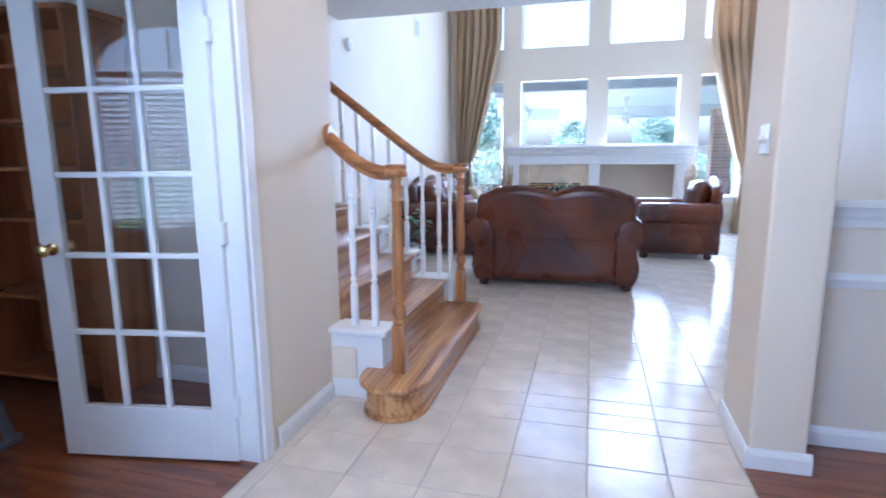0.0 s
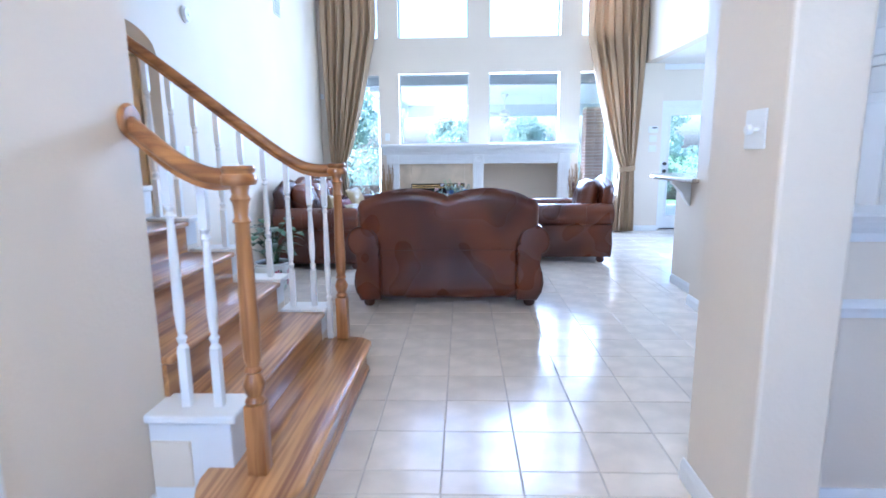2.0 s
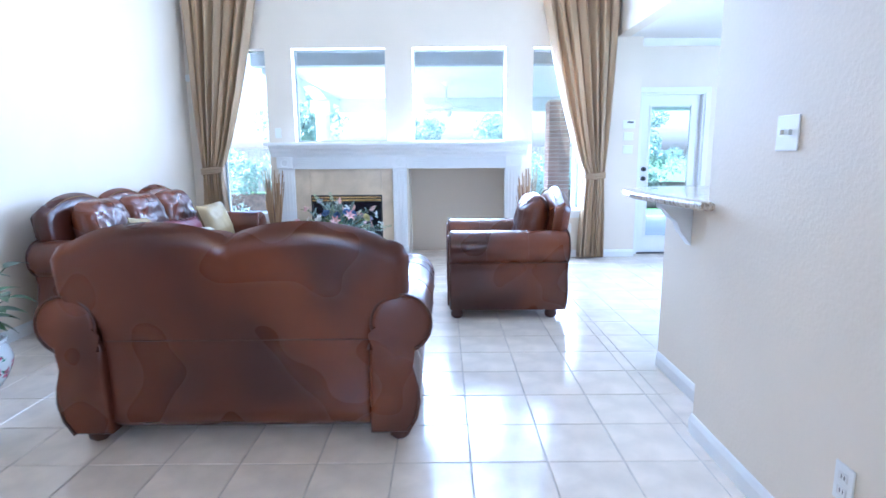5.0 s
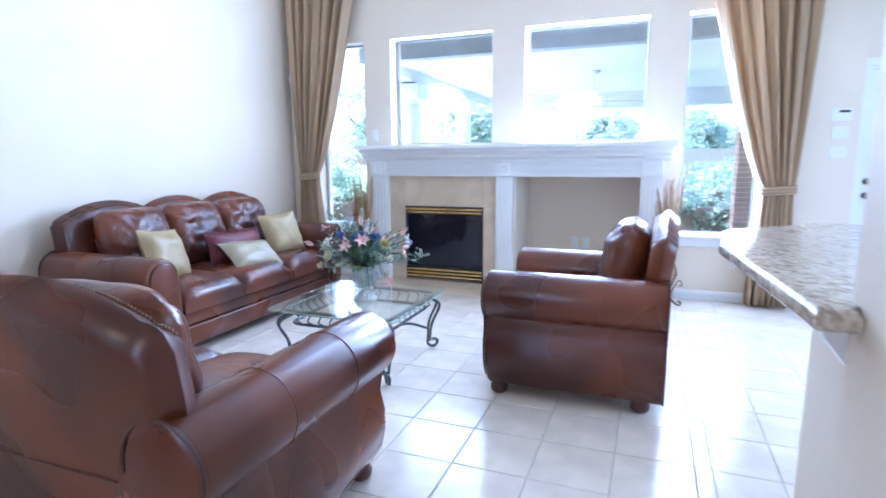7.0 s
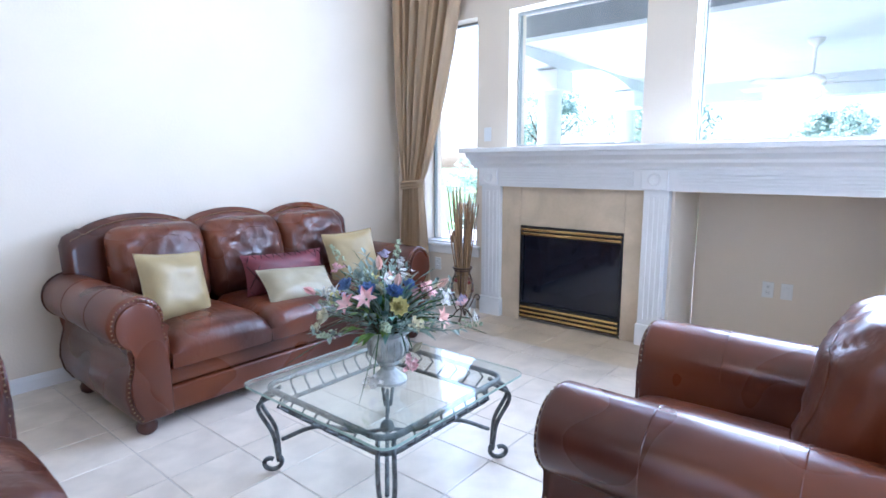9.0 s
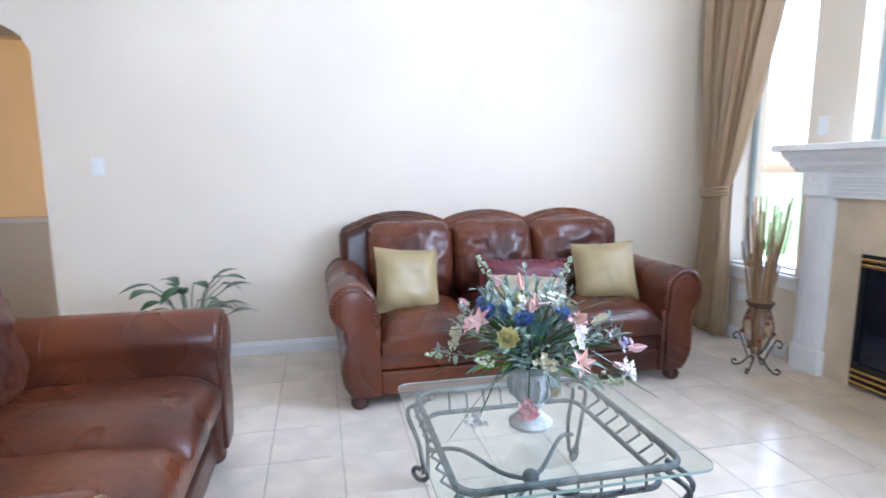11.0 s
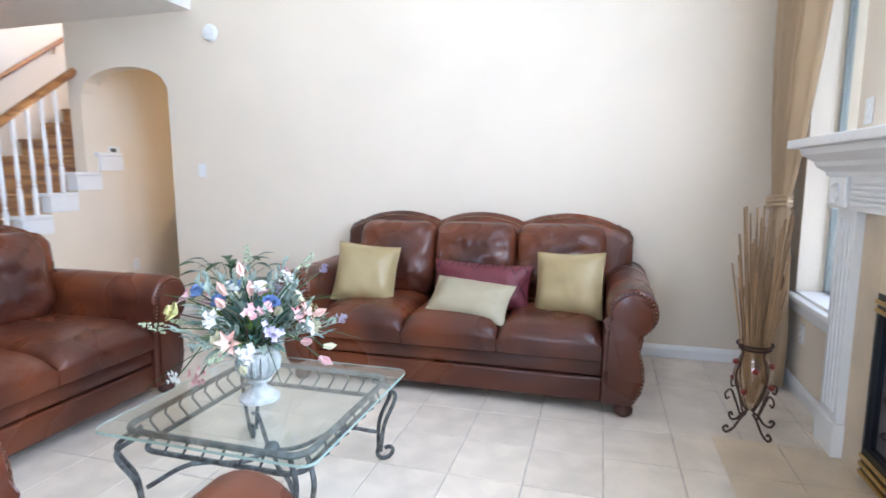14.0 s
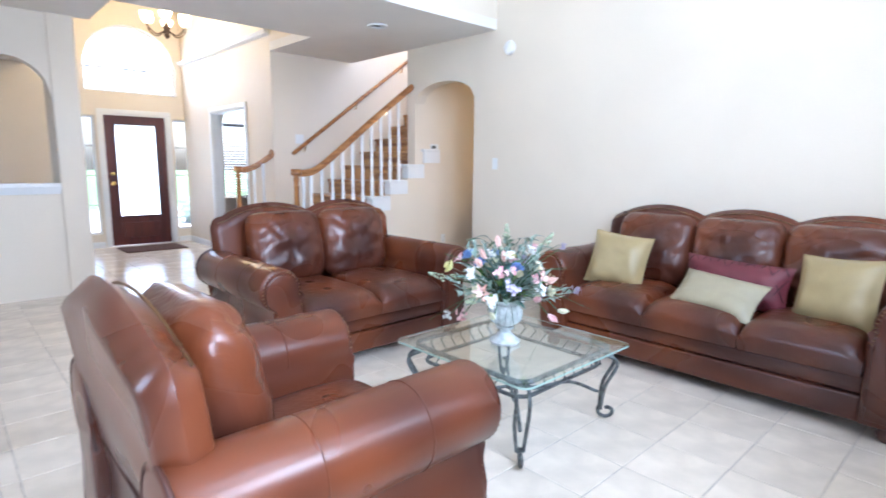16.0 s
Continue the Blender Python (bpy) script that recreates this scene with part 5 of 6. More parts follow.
# ==== study ====
def bookcase():
    t = thing("bookcase", pose(-3.40, 1.99, 0), "tall cherry wood bookcase with empty shelves", "bookcase")
    part("side_panel", box(-0.86, -0.835, -0.18, 0.18, 0, 2.03, 0.002), CHERRY, t)
    part("side_panel", box(0.835, 0.86, -0.18, 0.18, 0, 2.03, 0.002), CHERRY, t)
    part("side_panel", box(-0.0125, 0.0125, -0.178, 0.178, 0.08, 2.0, 0.002), CHERRY, t)
    part("back_panel", box(-0.835, 0.835, 0.165, 0.178, 0, 2.03), CHERRY, t)
    part("top_panel", box(-0.88, 0.88, -0.20, 0.18, 2.03, 2.06, 0.006), CHERRY, t)
    for z in (0.08, 0.55, 0.98, 1.25, 1.50, 1.77):
        for x0, x1 in ((-0.835, -0.0125), (0.0125, 0.835)):
            part("shelf", box(x0, x1, -0.17, 0.165, z, z + 0.02, 0.002), CHERRY, t)


bookcase()


def desk():
    t = thing("desk", pose(-2.95, 1.05, 0, 0, 0, 8), "grey metal and glass computer desk in the study", "desk")
    STEEL = material("blue_grey_steel", (0.26, 0.30, 0.34), rough=0.35, metal=0.6, vary=0.04)
    part("glass_top", box(-0.55, 0.42, -0.28, 0.28, 0.73, 0.74, 0.003), TABLE_GLASS, t, "clear glass desk top").visible_shadow = False
    for x in (-0.5, 0.37):
        part("foot_bar", box(x - 0.025, x + 0.025, -0.30, 0.30, 0.0, 0.035, 0.008), STEEL, t)
        part("leg", tube([(x, 0.25, 0.03), (x - 0.02, 0.10, 0.72)], 0.024, 8), STEEL, t, smooth=True)
    part("crossbar", tube([(-0.5, 0.2, 0.35), (0.37, 0.2, 0.35)], 0.016, 8), STEEL, t, smooth=True)
    part("shelf", box(-0.48, 0.35, -0.1, 0.2, 0.12, 0.13, 0.002), TABLE_GLASS, t)


desk()


def warm_room():
    """The lit room seen through the corridor opening."""
    t = thing("ceiling_lamp", pose(-4.95, 7.40, 2.44), "lit white ceiling fan lamp in the room behind the corridor", "ceiling lamp")
    part("shade", lathe([(0.001, -0.09), (0.08, -0.08), (0.12, -0.04), (0.12, 0.0)], 18), SHADE, t, "glowing glass shade", smooth=True)
    d = bpy.data.lights.new("corridor_lamp", "POINT")
    part("downrod", tube([(0, 0, 0), (0, 0, 0.219)], 0.012, 8), GOLD, t)
    part("motor", lathe([(0.04, 0.0), (0.10, 0.015), (0.10, 0.06), (0.04, 0.08)], 18), PLASTIC, t, smooth=True)
    for i in range(5):
        b = part("blade", box(0.12, 0.60, -0.06, 0.06, -0.003, 0.003, 0.002), PLASTIC, t, "white fan blade")
        b.matrix_local = pose(0, 0, 0.035, 0, 0, 72 * i + 20) @ pose(0, 0, 0, 10, 0, 0)
    d.energy, d.color, d.shadow_soft_size = 21, (1.0, 0.66, 0.30), 0.12
    new("corridor_lamp", d).location = (-4.95, 7.40, 2.25)


warm_room()


# ==== cushions on the sofa ====
def throw_pillow(m, w, h, t, mat, label, seed, quilt=False):
    bm = pillow_mesh(w, h, t * 1.2, pinch=0.07, crease=0.011, seed=seed, n=18)
    o = tagged(part("throw_pillow", bm, mat, None, smooth=True), label, "pillow", "pillows on the sofa")
    o.matrix_world = m
    if quilt:
        for k in range(-5, 6):
            for s in (-1, 1):
                pts = []
                for q in range(13):
                    z = (q / 12 - 0.5) * h * 0.94
                    x = k * 0.085 + s * z * 0.55
                    if abs(x) < w / 2 * 0.93:
                        u, v = 2 * x / w, 2 * z / h
                        pts.append((x, -t / 2 * ((1 - u ** 4) * (1 - v ** 4)) ** 0.75 - 0.003, z))
                if len(pts) > 2:
                    part("pintuck", tube(pts, 0.0032, 4), TUCK, o, "dark stitched line")
    else:
        part("piping", tube([(x, 0, z) for x, z in [(w / 2 * u * (1 - 0.07 * (1 - v * v)), h / 2 * v * (1 - 0.07 * (1 - u * u))) for u, v in [(-1 + 0.2 * i, -1) for i in range(11)] + [(1, -1 + 0.2 * i) for i in range(1, 11)] + [(1 - 0.2 * i, 1) for i in range(1, 11)] + [(-1, 1 - 0.2 * i) for i in range(1, 11)]]], 0.004, 5), mat, o, smooth=True)
    return o


throw_pillow(pose(-1.78, 6.84, 0.645, -20, 6, 102), 0.41, 0.39, 0.14, SATIN, "square gold satin pillow leaning on the sofa", 1)
throw_pillow(pose(-1.78, 8.14, 0.640, -20, -3, 78), 0.41, 0.39, 0.14, SATIN, "square dark gold satin pillow leaning on the sofa", 2)
throw_pillow(pose(-1.84, 7.60, 0.595, -14, 2, 90), 0.63, 0.29, 0.14, MAROON, "maroon quilted lumbar pillow on the sofa", 3, True)
throw_pillow(pose(-1.65, 7.57, 0.545, -50, 4, 84), 0.50, 0.29, 0.12, CHAMPAGNE, "small champagne satin pillow lying on the sofa", 4)


# ==== plants and vases ====
def leaf_into(bm, base, direction, length, width, droop=0.35, fold=0.12, n=5):
    """A pointed, arching blade with a folded midrib."""
    d = Vector(direction).normalized()
    side = d.cross(Vector((0, 0, 1)))
    side = side.normalized() if side.length > 1e-3 else Vector((1, 0, 0))
    up = side.cross(d)
    prev = None
    for i in range(n + 1):
        u = i / n
        c = Vector(base) + d * length * u + up * (length * (0.25 * u - droop * u * u))
        wd = width * math.sin(math.pi * (0.06 + 0.94 * u) ** 0.8) * 0.5
        row = [bm.verts.new(c - side * wd + up * wd * fold * 3), bm.verts.new(c), bm.verts.new(c + side * wd + up * wd * fold * 3)]
        if prev:
            bm.faces.new((prev[0], prev[1], row[1], row[0]))
            bm.faces.new((prev[1], prev[2], row[2], row[1]))
        prev = row


def potted_plant():
    rnd = random.Random(4)
    t = thing("potted_plant", pose(-2.11, 5.54, 0), "green leafy plant in a white floral ceramic pot on the floor", "plant")
    prof = [(0.10, 0), (0.115, 0.01), (0.15, 0.06), (0.178, 0.13), (0.182, 0.18), (0.165, 0.235), (0.155, 0.255), (0.168, 0.27), (0.165, 0.285), (0.148, 0.28), (0.145, 0.24)]
    pot = part("pot", lathe(prof, 36), CERAMIC, t, "white glazed pot painted with pink lilies", smooth=True)
    part("soil", lathe([(0.001, 0.245), (0.144, 0.245), (0.144, 0.25), (0.001, 0.258)], 20), SOIL, t)

    def on_pot(a, z, o=0.0022):
        for (r0, z0), (r1, z1) in zip(prof, prof[1:]):
            if z0 <= z <= z1:
                r = r0 + (r1 - r0) * (z - z0) / (z1 - z0)
                return Vector(((r + o) * math.cos(a), (r + o) * math.sin(a), z))
        return Vector((0.17 * math.cos(a), 0.17 * math.sin(a), z))
    PINKP = material("painted_pink_glaze", (0.55, 0.12, 0.22), rough=0.2, vary=0.12, scale=30)
    GREENP = material("painted_green_glaze", (0.10, 0.32, 0.22), rough=0.2, vary=0.12, scale=30)
    for k in range(11):
        a0, z0 = rnd.uniform(-2.0, 2.2), rnd.uniform(0.07, 0.20)
        bm = bmesh.new()
        for q in range(5):
            th = q * 2 * math.pi / 5 + rnd.uniform(-0.2, 0.2)
            L = rnd.uniform(0.028, 0.042)
            pts = []
            for u, v in ((0.1, 0), (0.5, 0.30), (1, 0), (0.5, -0.30)):
                pts.append(bm.verts.new(on_pot(a0 + (L * (u * math.cos(th) - v * math.sin(th))) / 0.17, z0 + L * (u * math.sin(th) + v * math.cos(th)))))
            bm.faces.new(pts)
        part("painted_flower", bm, PINKP, pot, "painted pink lily")
        bm = bmesh.new()
        for q in range(4):
            th, L = rnd.uniform(0, 6.28), rnd.uniform(0.03, 0.05)
            da, dz = rnd.uniform(-0.25, 0.25), rnd.uniform(-0.05, 0.03)
            pts = [bm.verts.new(on_pot(a0 + da + (L * (u * math.cos(th) - v * math.sin(th))) / 0.17, max(0.03, min(0.23, z0 + dz + L * (u * math.sin(th) + v * math.cos(th)))), 0.0016)) for u, v in ((0, 0), (0.5, 0.18), (1, 0), (0.5, -0.18))]
            bm.faces.new(pts)
        part("painted_leaf", bm, GREENP, pot)
    for k in range(34):
        a = rnd.uniform(0, 2 * math.pi)
        lean = rnd.uniform(0.05, 0.26)
        h = rnd.uniform(0.10, 0.40)
        tip = Vector((lean * math.cos(a), lean * math.sin(a), 0.26 + h))
        st = curve_pts([(0.05 * math.cos(a), 0.05 * math.sin(a), 0.25), (lean * 0.5 * math.cos(a), lean * 0.5 * math.sin(a), 0.26 + h * 0.7), tip], 4)
        stem = part("stem", tube(st, 0.003, 5), LEAF, t, smooth=True)
        bm = bmesh.new()
        leaf_into(bm, tip, (math.cos(a + rnd.uniform(-0.5, 0.5)), math.sin(a + rnd.uniform(-0.5, 0.5)), rnd.uniform(-0.3, 0.25)), rnd.uniform(0.13, 0.18), rnd.uniform(0.080, 0.105), rnd.uniform(0.3, 0.55), 0.05)
        part("leaf", bm, LEAF, stem, smooth=True)


potted_plant()


def urn():
    t = tagged(part("urn", lathe([(0.075, 0), (0.078, 0.012), (0.06, 0.025), (0.045, 0.04), (0.028, 0.055), (0.026, 0.07), (0.04, 0.08), (0.03, 0.088), (0.055, 0.10), (0.075, 0.13), (0.078, 0.16), (0.068, 0.19), (0.066, 0.20), (0.088, 0.215), (0.092, 0.225), (0.082, 0.228), (0.06, 0.20), (0.05, 0.15)], 30), STONE, None, smooth=True), "grey-white cast stone urn with fluted bowl on the glass", "urn")
    t.location = (-0.31, 7.04, 0.4125)
    for i in range(16):
        a = i * 2 * math.pi / 16
        part("flute", tube([(r * math.cos(a), r * math.sin(a), z) for r, z in ((0.053, 0.10), (0.076, 0.13), (0.080, 0.16), (0.070, 0.185))], [0.004, 0.009, 0.009, 0.005], 5), STONE, t, smooth=True)
    for k, (rr, zz) in enumerate(((0.090, 0.219), (0.041, 0.08))):
        pts = [(rr * math.cos(q), rr * math.sin(q), zz + 0.002 * (i % 2)) for i, q in enumerate([2 * math.pi * j / 36 for j in range(37)])]
        part("bead_ring", tube(pts, 0.006, 6), STONE, t, smooth=True)


urn()

PETAL = {
    "pink": material("pink_silk_petal", (0.74, 0.32, 0.36), rough=0.6, scale=25, vary=0.15, dark=(0.82, 0.62, 0.60)),
    "coral": material("coral_silk_petal", (0.80, 0.42, 0.34), rough=0.6, scale=25, vary=0.12, dark=(0.85, 0.62, 0.54)),
    "cream": material("cream_silk_petal", (0.80, 0.76, 0.52), rough=0.6, scale=25, vary=0.08),
    "yellow": material("pale_yellow_silk_petal", (0.78, 0.72, 0.30), rough=0.6, scale=25, vary=0.1),
    "white": material("white_silk_petal", (0.82, 0.82, 0.78), rough=0.6, scale=25, vary=0.05),
    "blue": material("blue_silk_petal", (0.22, 0.34, 0.66), rough=0.6, scale=25, vary=0.15),
    "lavender": material("lavender_silk_petal", (0.64, 0.58, 0.76), rough=0.6, scale=25, vary=0.12),
    "seed": material("pale_green_florets", (0.50, 0.58, 0.38), rough=0.8, scale=40, vary=0.2),
}
TEAL = material("teal_green_leaf", (0.18, 0.37, 0.32), rough=0.55, scale=20, vary=0.2)
LIME = material("lime_green_leaf", (0.22, 0.36, 0.07), rough=0.5, scale=20, vary=0.15)
TWIG = material("brown_twig", (0.16, 0.11, 0.07), rough=0.8, scale=20, vary=0.2)


def bloom(kind, rnd):
    """The head of one flower at the origin, looking up z."""
    bm = bmesh.new()
    if kind == "lily":
        for k in range(6):
            a = k * math.pi / 3 + rnd.uniform(-0.1, 0.1)
            leaf_into(bm, (0.006 * math.cos(a), 0.006 * math.sin(a), 0), (math.cos(a), math.sin(a), 1.1), 0.050, 0.026, 0.62, 0.16)
    elif kind == "ball":
        for ring, (n, el, L) in enumerate(((9, 0.1, 0.034), (8, 0.6, 0.032), (6, 1.0, 0.028), (4, 1.35, 0.022))):
            for k in range(n):
                a = k * 2 * math.pi / n + ring
                leaf_into(bm, (0, 0, 0.004 * ring), (math.cos(a) * math.cos(el), math.sin(a) * math.cos(el), math.sin(el)), L, 0.030, -0.35, 0.25, 4)
    elif kind == "tulip":
        for k in range(5):
            a = k * 2 * math.pi / 5
            leaf_into(bm, (0.010 * math.cos(a), 0.010 * math.sin(a), 0), (math.cos(a) * 0.35, math.sin(a) * 0.35, 1), 0.055, 0.032, -0.25, 0.3, 4)
    elif kind == "cluster":
        for k in range(14):
            c = Vector((rnd.gauss(0, 0.014), rnd.gauss(0, 0.014), rnd.gauss(0.01, 0.012)))
            for q in range(4):
                a = q * math.pi / 2 + k
                leaf_into(bm, c, (math.cos(a), math.sin(a), 0.4), 0.018, 0.014, 0.1, 0.1, 2)
    else:  # seed head
        for k in range(34):
            z = rnd.uniform(0, 0.10)
            r = 0.020 * (1 - z / 0.13)
            a = rnd.uniform(0, 6.28)
            blob(r * math.cos(a), r * math.sin(a), z, rnd.uniform(0.004, 0.007), bm, 1)
    return bm


def flower_arrangement():
    rnd = random.Random(11)
    c = Vector((-0.31, 7.04, 0.625))
    t = thing("flower_arrangement", Matrix.Translation(c), "mixed silk flowers in pink, blue, cream and green in the urn", "flowers")
    part("moss", blob(0, 0, -0.004, 0.060, bmesh.new(), 2, 1, 1, 0.5), material("brown_moss", (0.10, 0.08, 0.04), rough=0.95, vary=0.3, bump=0.8, bump_scale=120), t)
    kinds = [("lily", "pink")] * 5 + [("lily", "white")] * 1 + [("lily", "coral")] * 2 + [("ball", "yellow")] * 3 + [("ball", "cream")] * 3 + [("ball", "blue")] * 5 + [("tulip", "coral")] * 5 + [("tulip", "cream")] * 4 + [("tulip", "pink")] * 3 + [("cluster", "lavender")] * 5 + [("cluster", "white")] * 8 + [("cluster", "pink")] * 4 + [("cluster", "cream")] * 4 + [("seed", "seed")] * 7
    rnd.shuffle(kinds)
    n = len(kinds)
    for i, (k, col) in enumerate(kinds):
        a = i * 2.39996 + rnd.uniform(-0.25, 0.25)
        el = radians(84) * ((i + 0.5) / n) ** 0.62 + rnd.uniform(-0.12, 0.12)
        L = rnd.uniform(0.17, 0.33) * (1.12 if el > 0.75 else 1.0)
        d = Vector((math.sin(el) * math.cos(a), math.sin(el) * math.sin(a), math.cos(el)))
        tip = d * L + Vector((0, 0, 0.02))
        if i % 9 == 8:
            tip = Vector((d.x * 0.30, d.y * 0.30, rnd.uniform(-0.10, 0.02)))
            d = (d + Vector((0, 0, -0.5))).normalized()
        mid = Vector((tip.x * 0.45, tip.y * 0.45, max(tip.z * 0.6, 0.08)))
        st = part("stem", tube(curve_pts([(d.x * 0.03, d.y * 0.03, -0.02), mid, tip], 4), 0.0026, 5), LEAF if i % 3 else TWIG, t, smooth=True)
        b = part("bloom", bloom(k, rnd), PETAL[col], st, "%s silk bloom" % {"seed": "pale green"}.get(col, col), smooth=False)
        b.matrix_local = Matrix.Translation(tip) @ d.to_track_quat("Z", "Y").to_matrix().to_4x4() @ Matrix.Diagonal((*[{"lily": 0.95, "ball": 1.2, "tulip": 1.0}.get(k, 0.9)] * 3, 1))
    for i in range(190):
        a, el = rnd.uniform(0, 2 * math.pi), radians(rnd.uniform(15, 84))
        L = rnd.uniform(0.08, 0.26)
        d = Vector((math.sin(el) * math.cos(a), math.sin(el) * math.sin(a), math.cos(el)))
        bm = bmesh.new()
        m = (LEAF_GREY, TEAL, LIME, LEAF_GREY, LEAF_GREY)[i % 5]
        if i % 5 in (0, 3):
            for q in range(7):
                p = d * (L + q * 0.016)
                leaf_into(bm, p, d + Vector((rnd.uniform(-1, 1), rnd.uniform(-1, 1), rnd.uniform(-0.6, 0.8))), rnd.uniform(0.03, 0.055), rnd.uniform(0.012, 0.022), 0.3, 0.1, 3)
            tube([(0, 0, 0), d * L, d * (L + 0.10)], 0.0018, 4, bm)
        else:
            leaf_into(bm, d * L * 0.7, d, rnd.uniform(0.08, 0.13), rnd.uniform(0.022, 0.04), 0.5, 0.12)
        part("leaf_spray", bm, m, t)
    for i in range(14):
        a, el = rnd.uniform(0, 2 * math.pi), radians(rnd.uniform(30, 110))
        d = Vector((math.sin(el) * math.cos(a), math.sin(el) * math.sin(a), math.cos(el)))
        part("grass_blade", tube(curve_pts([(0, 0, 0.01), d * 0.2 + Vector((0, 0, 0.05)), d * 0.42 + Vector((0, 0, -0.03))], 4), [0.0016] * 8 + [0.0008], 4), LEAF, t)


flower_arrangement()


def reed_vase(m, label, seed, tall=0.72):
    rnd = random.Random(seed)
    t = thing("floor_vase", m, label, "floor vase", "reed vases")
    body = [(0.004, 0.115), (0.02, 0.12), (0.055, 0.18), (0.085, 0.26), (0.088, 0.31), (0.07, 0.37), (0.055, 0.41), (0.062, 0.44), (0.075, 0.455)]
    g = part("glass_body", lathe(body + [(r - 0.004, z) for r, z in body[::-1][:-1]], 24), glass_material("amber_tinted_glass", (0.95, 0.86, 0.74), 0.05), t, "tapered tinted glass body", smooth=True)
    g.visible_shadow = False
    for z, r in ((0.455, 0.079), (0.435, 0.068)):
        part("rim_ring", tube([(r * math.cos(2 * math.pi * i / 24), r * math.sin(2 * math.pi * i / 24), z) for i in range(25)], 0.006, 6), RUST, t, smooth=True)
    ROSE = material("red_brown_enamel", (0.30, 0.045, 0.03), rough=0.4, vary=0.15, scale=30)
    for i in range(4):
        rot = Matrix.Rotation(i * math.pi / 2 + 0.6, 4, "Z")
        part("strap", tube([rot @ Vector((r + 0.006, 0, z)) for r, z in body], 0.0045, 6), RUST, t, smooth=True)
        leg = curve_pts([(0.02, 0, 0.10), (0.05, 0, 0.075), (0.085, 0, 0.03), (0.125, 0, 0.010), (0.145, 0, 0.03), (0.128, 0, 0.045), (0.118, 0, 0.032)], 4)
        part("leg", tube([rot @ p for p in leg], 0.006, 6), RUST, t, "scrolled iron leg", smooth=True)
        arm = curve_pts([(0.05, 0, 0.085), (0.085, 0, 0.17), (0.115, 0, 0.23), (0.145, 0, 0.215), (0.138, 0, 0.185), (0.122, 0, 0.193)], 4)
        part("scroll", tube([rot @ p for p in arm], 0.005, 6), RUST, t, smooth=True)
        for k in range(2):
            q = rot @ Matrix.Rotation(0.5 + k * 0.5, 4, "Z") @ Vector((0.09 - 0.012 * k, 0, 0.25 + k * 0.09 + rnd.uniform(-0.02, 0.02)))
            part("rosette", blob(q.x, q.y, q.z, 0.017, bmesh.new(), 1, 1, 1, 1), ROSE, t, "red-brown enamel rose")
    for i in range(58):
        a, r = rnd.uniform(0, 6.28), 0.04 * math.sqrt(rnd.random())
        b = Vector((r * 0.4 * math.cos(a), r * 0.4 * math.sin(a), 0.16))
        lean = rnd.uniform(0.02, 0.10)
        top = Vector((r * math.cos(a) + lean * math.cos(a), r * math.sin(a) + lean * math.sin(a), rnd.uniform(tall, tall + 0.42)))
        dark = i % 6 == 5
        part("reed", tube([b, b.lerp(top, 0.4), top], rnd.uniform(0.0035, 0.006) * (0.6 if dark else 1), 6), REED_DK if dark else REED, t, "dark twig" if dark else "", smooth=True)
    for i in range(6):
        a = rnd.uniform(1.5, 4.0)
        z0 = rnd.uniform(0.50, 0.80)
        part("pod", lathe([(0.004, 0), (0.014, 0.02), (0.017, 0.045), (0.010, 0.075), (0.002, 0.09)], 10, (0.085 * math.cos(a), 0.085 * math.sin(a), z0)), REED_DK if i % 2 else REED, t, "dried seed pod", smooth=True)


reed_vase(pose(-1.46, 9.06, 0.002, 0, 0, -8), "iron and glass floor vase with tall dried reeds by the mantel", 5)
reed_vase(pose(1.53, 9.17, 0.002, 0, 0, 40), "iron and glass floor vase with dried reeds by the niche", 8)


# ==== patio and garden ====
slab("ground", -150, 150, -120, 160, -0.35, -0.27, GRASS, "wide green lawn")
# Pale slab added to brighten what shows through the front door glass.
slab("front_bright_slab", -6, 8, -9.0, -1.06, -0.269, -0.03, CONCRETE, "pale concrete slab added to brighten the front door glass")
slab("pavement", -6, 8, 9.9, 15.0, -0.269, -0.10, CONCRETE, "pale concrete patio slab")
# Darker than the other beams: the shade on its house-side face is coloured in.
HEADER = material("shade_toned_beam", (0.30, 0.34, 0.36), rough=0.7, vary=0.04)
PATIO = material("white_patio_paint", (0.62, 0.67, 0.69), rough=0.7, vary=0.02)


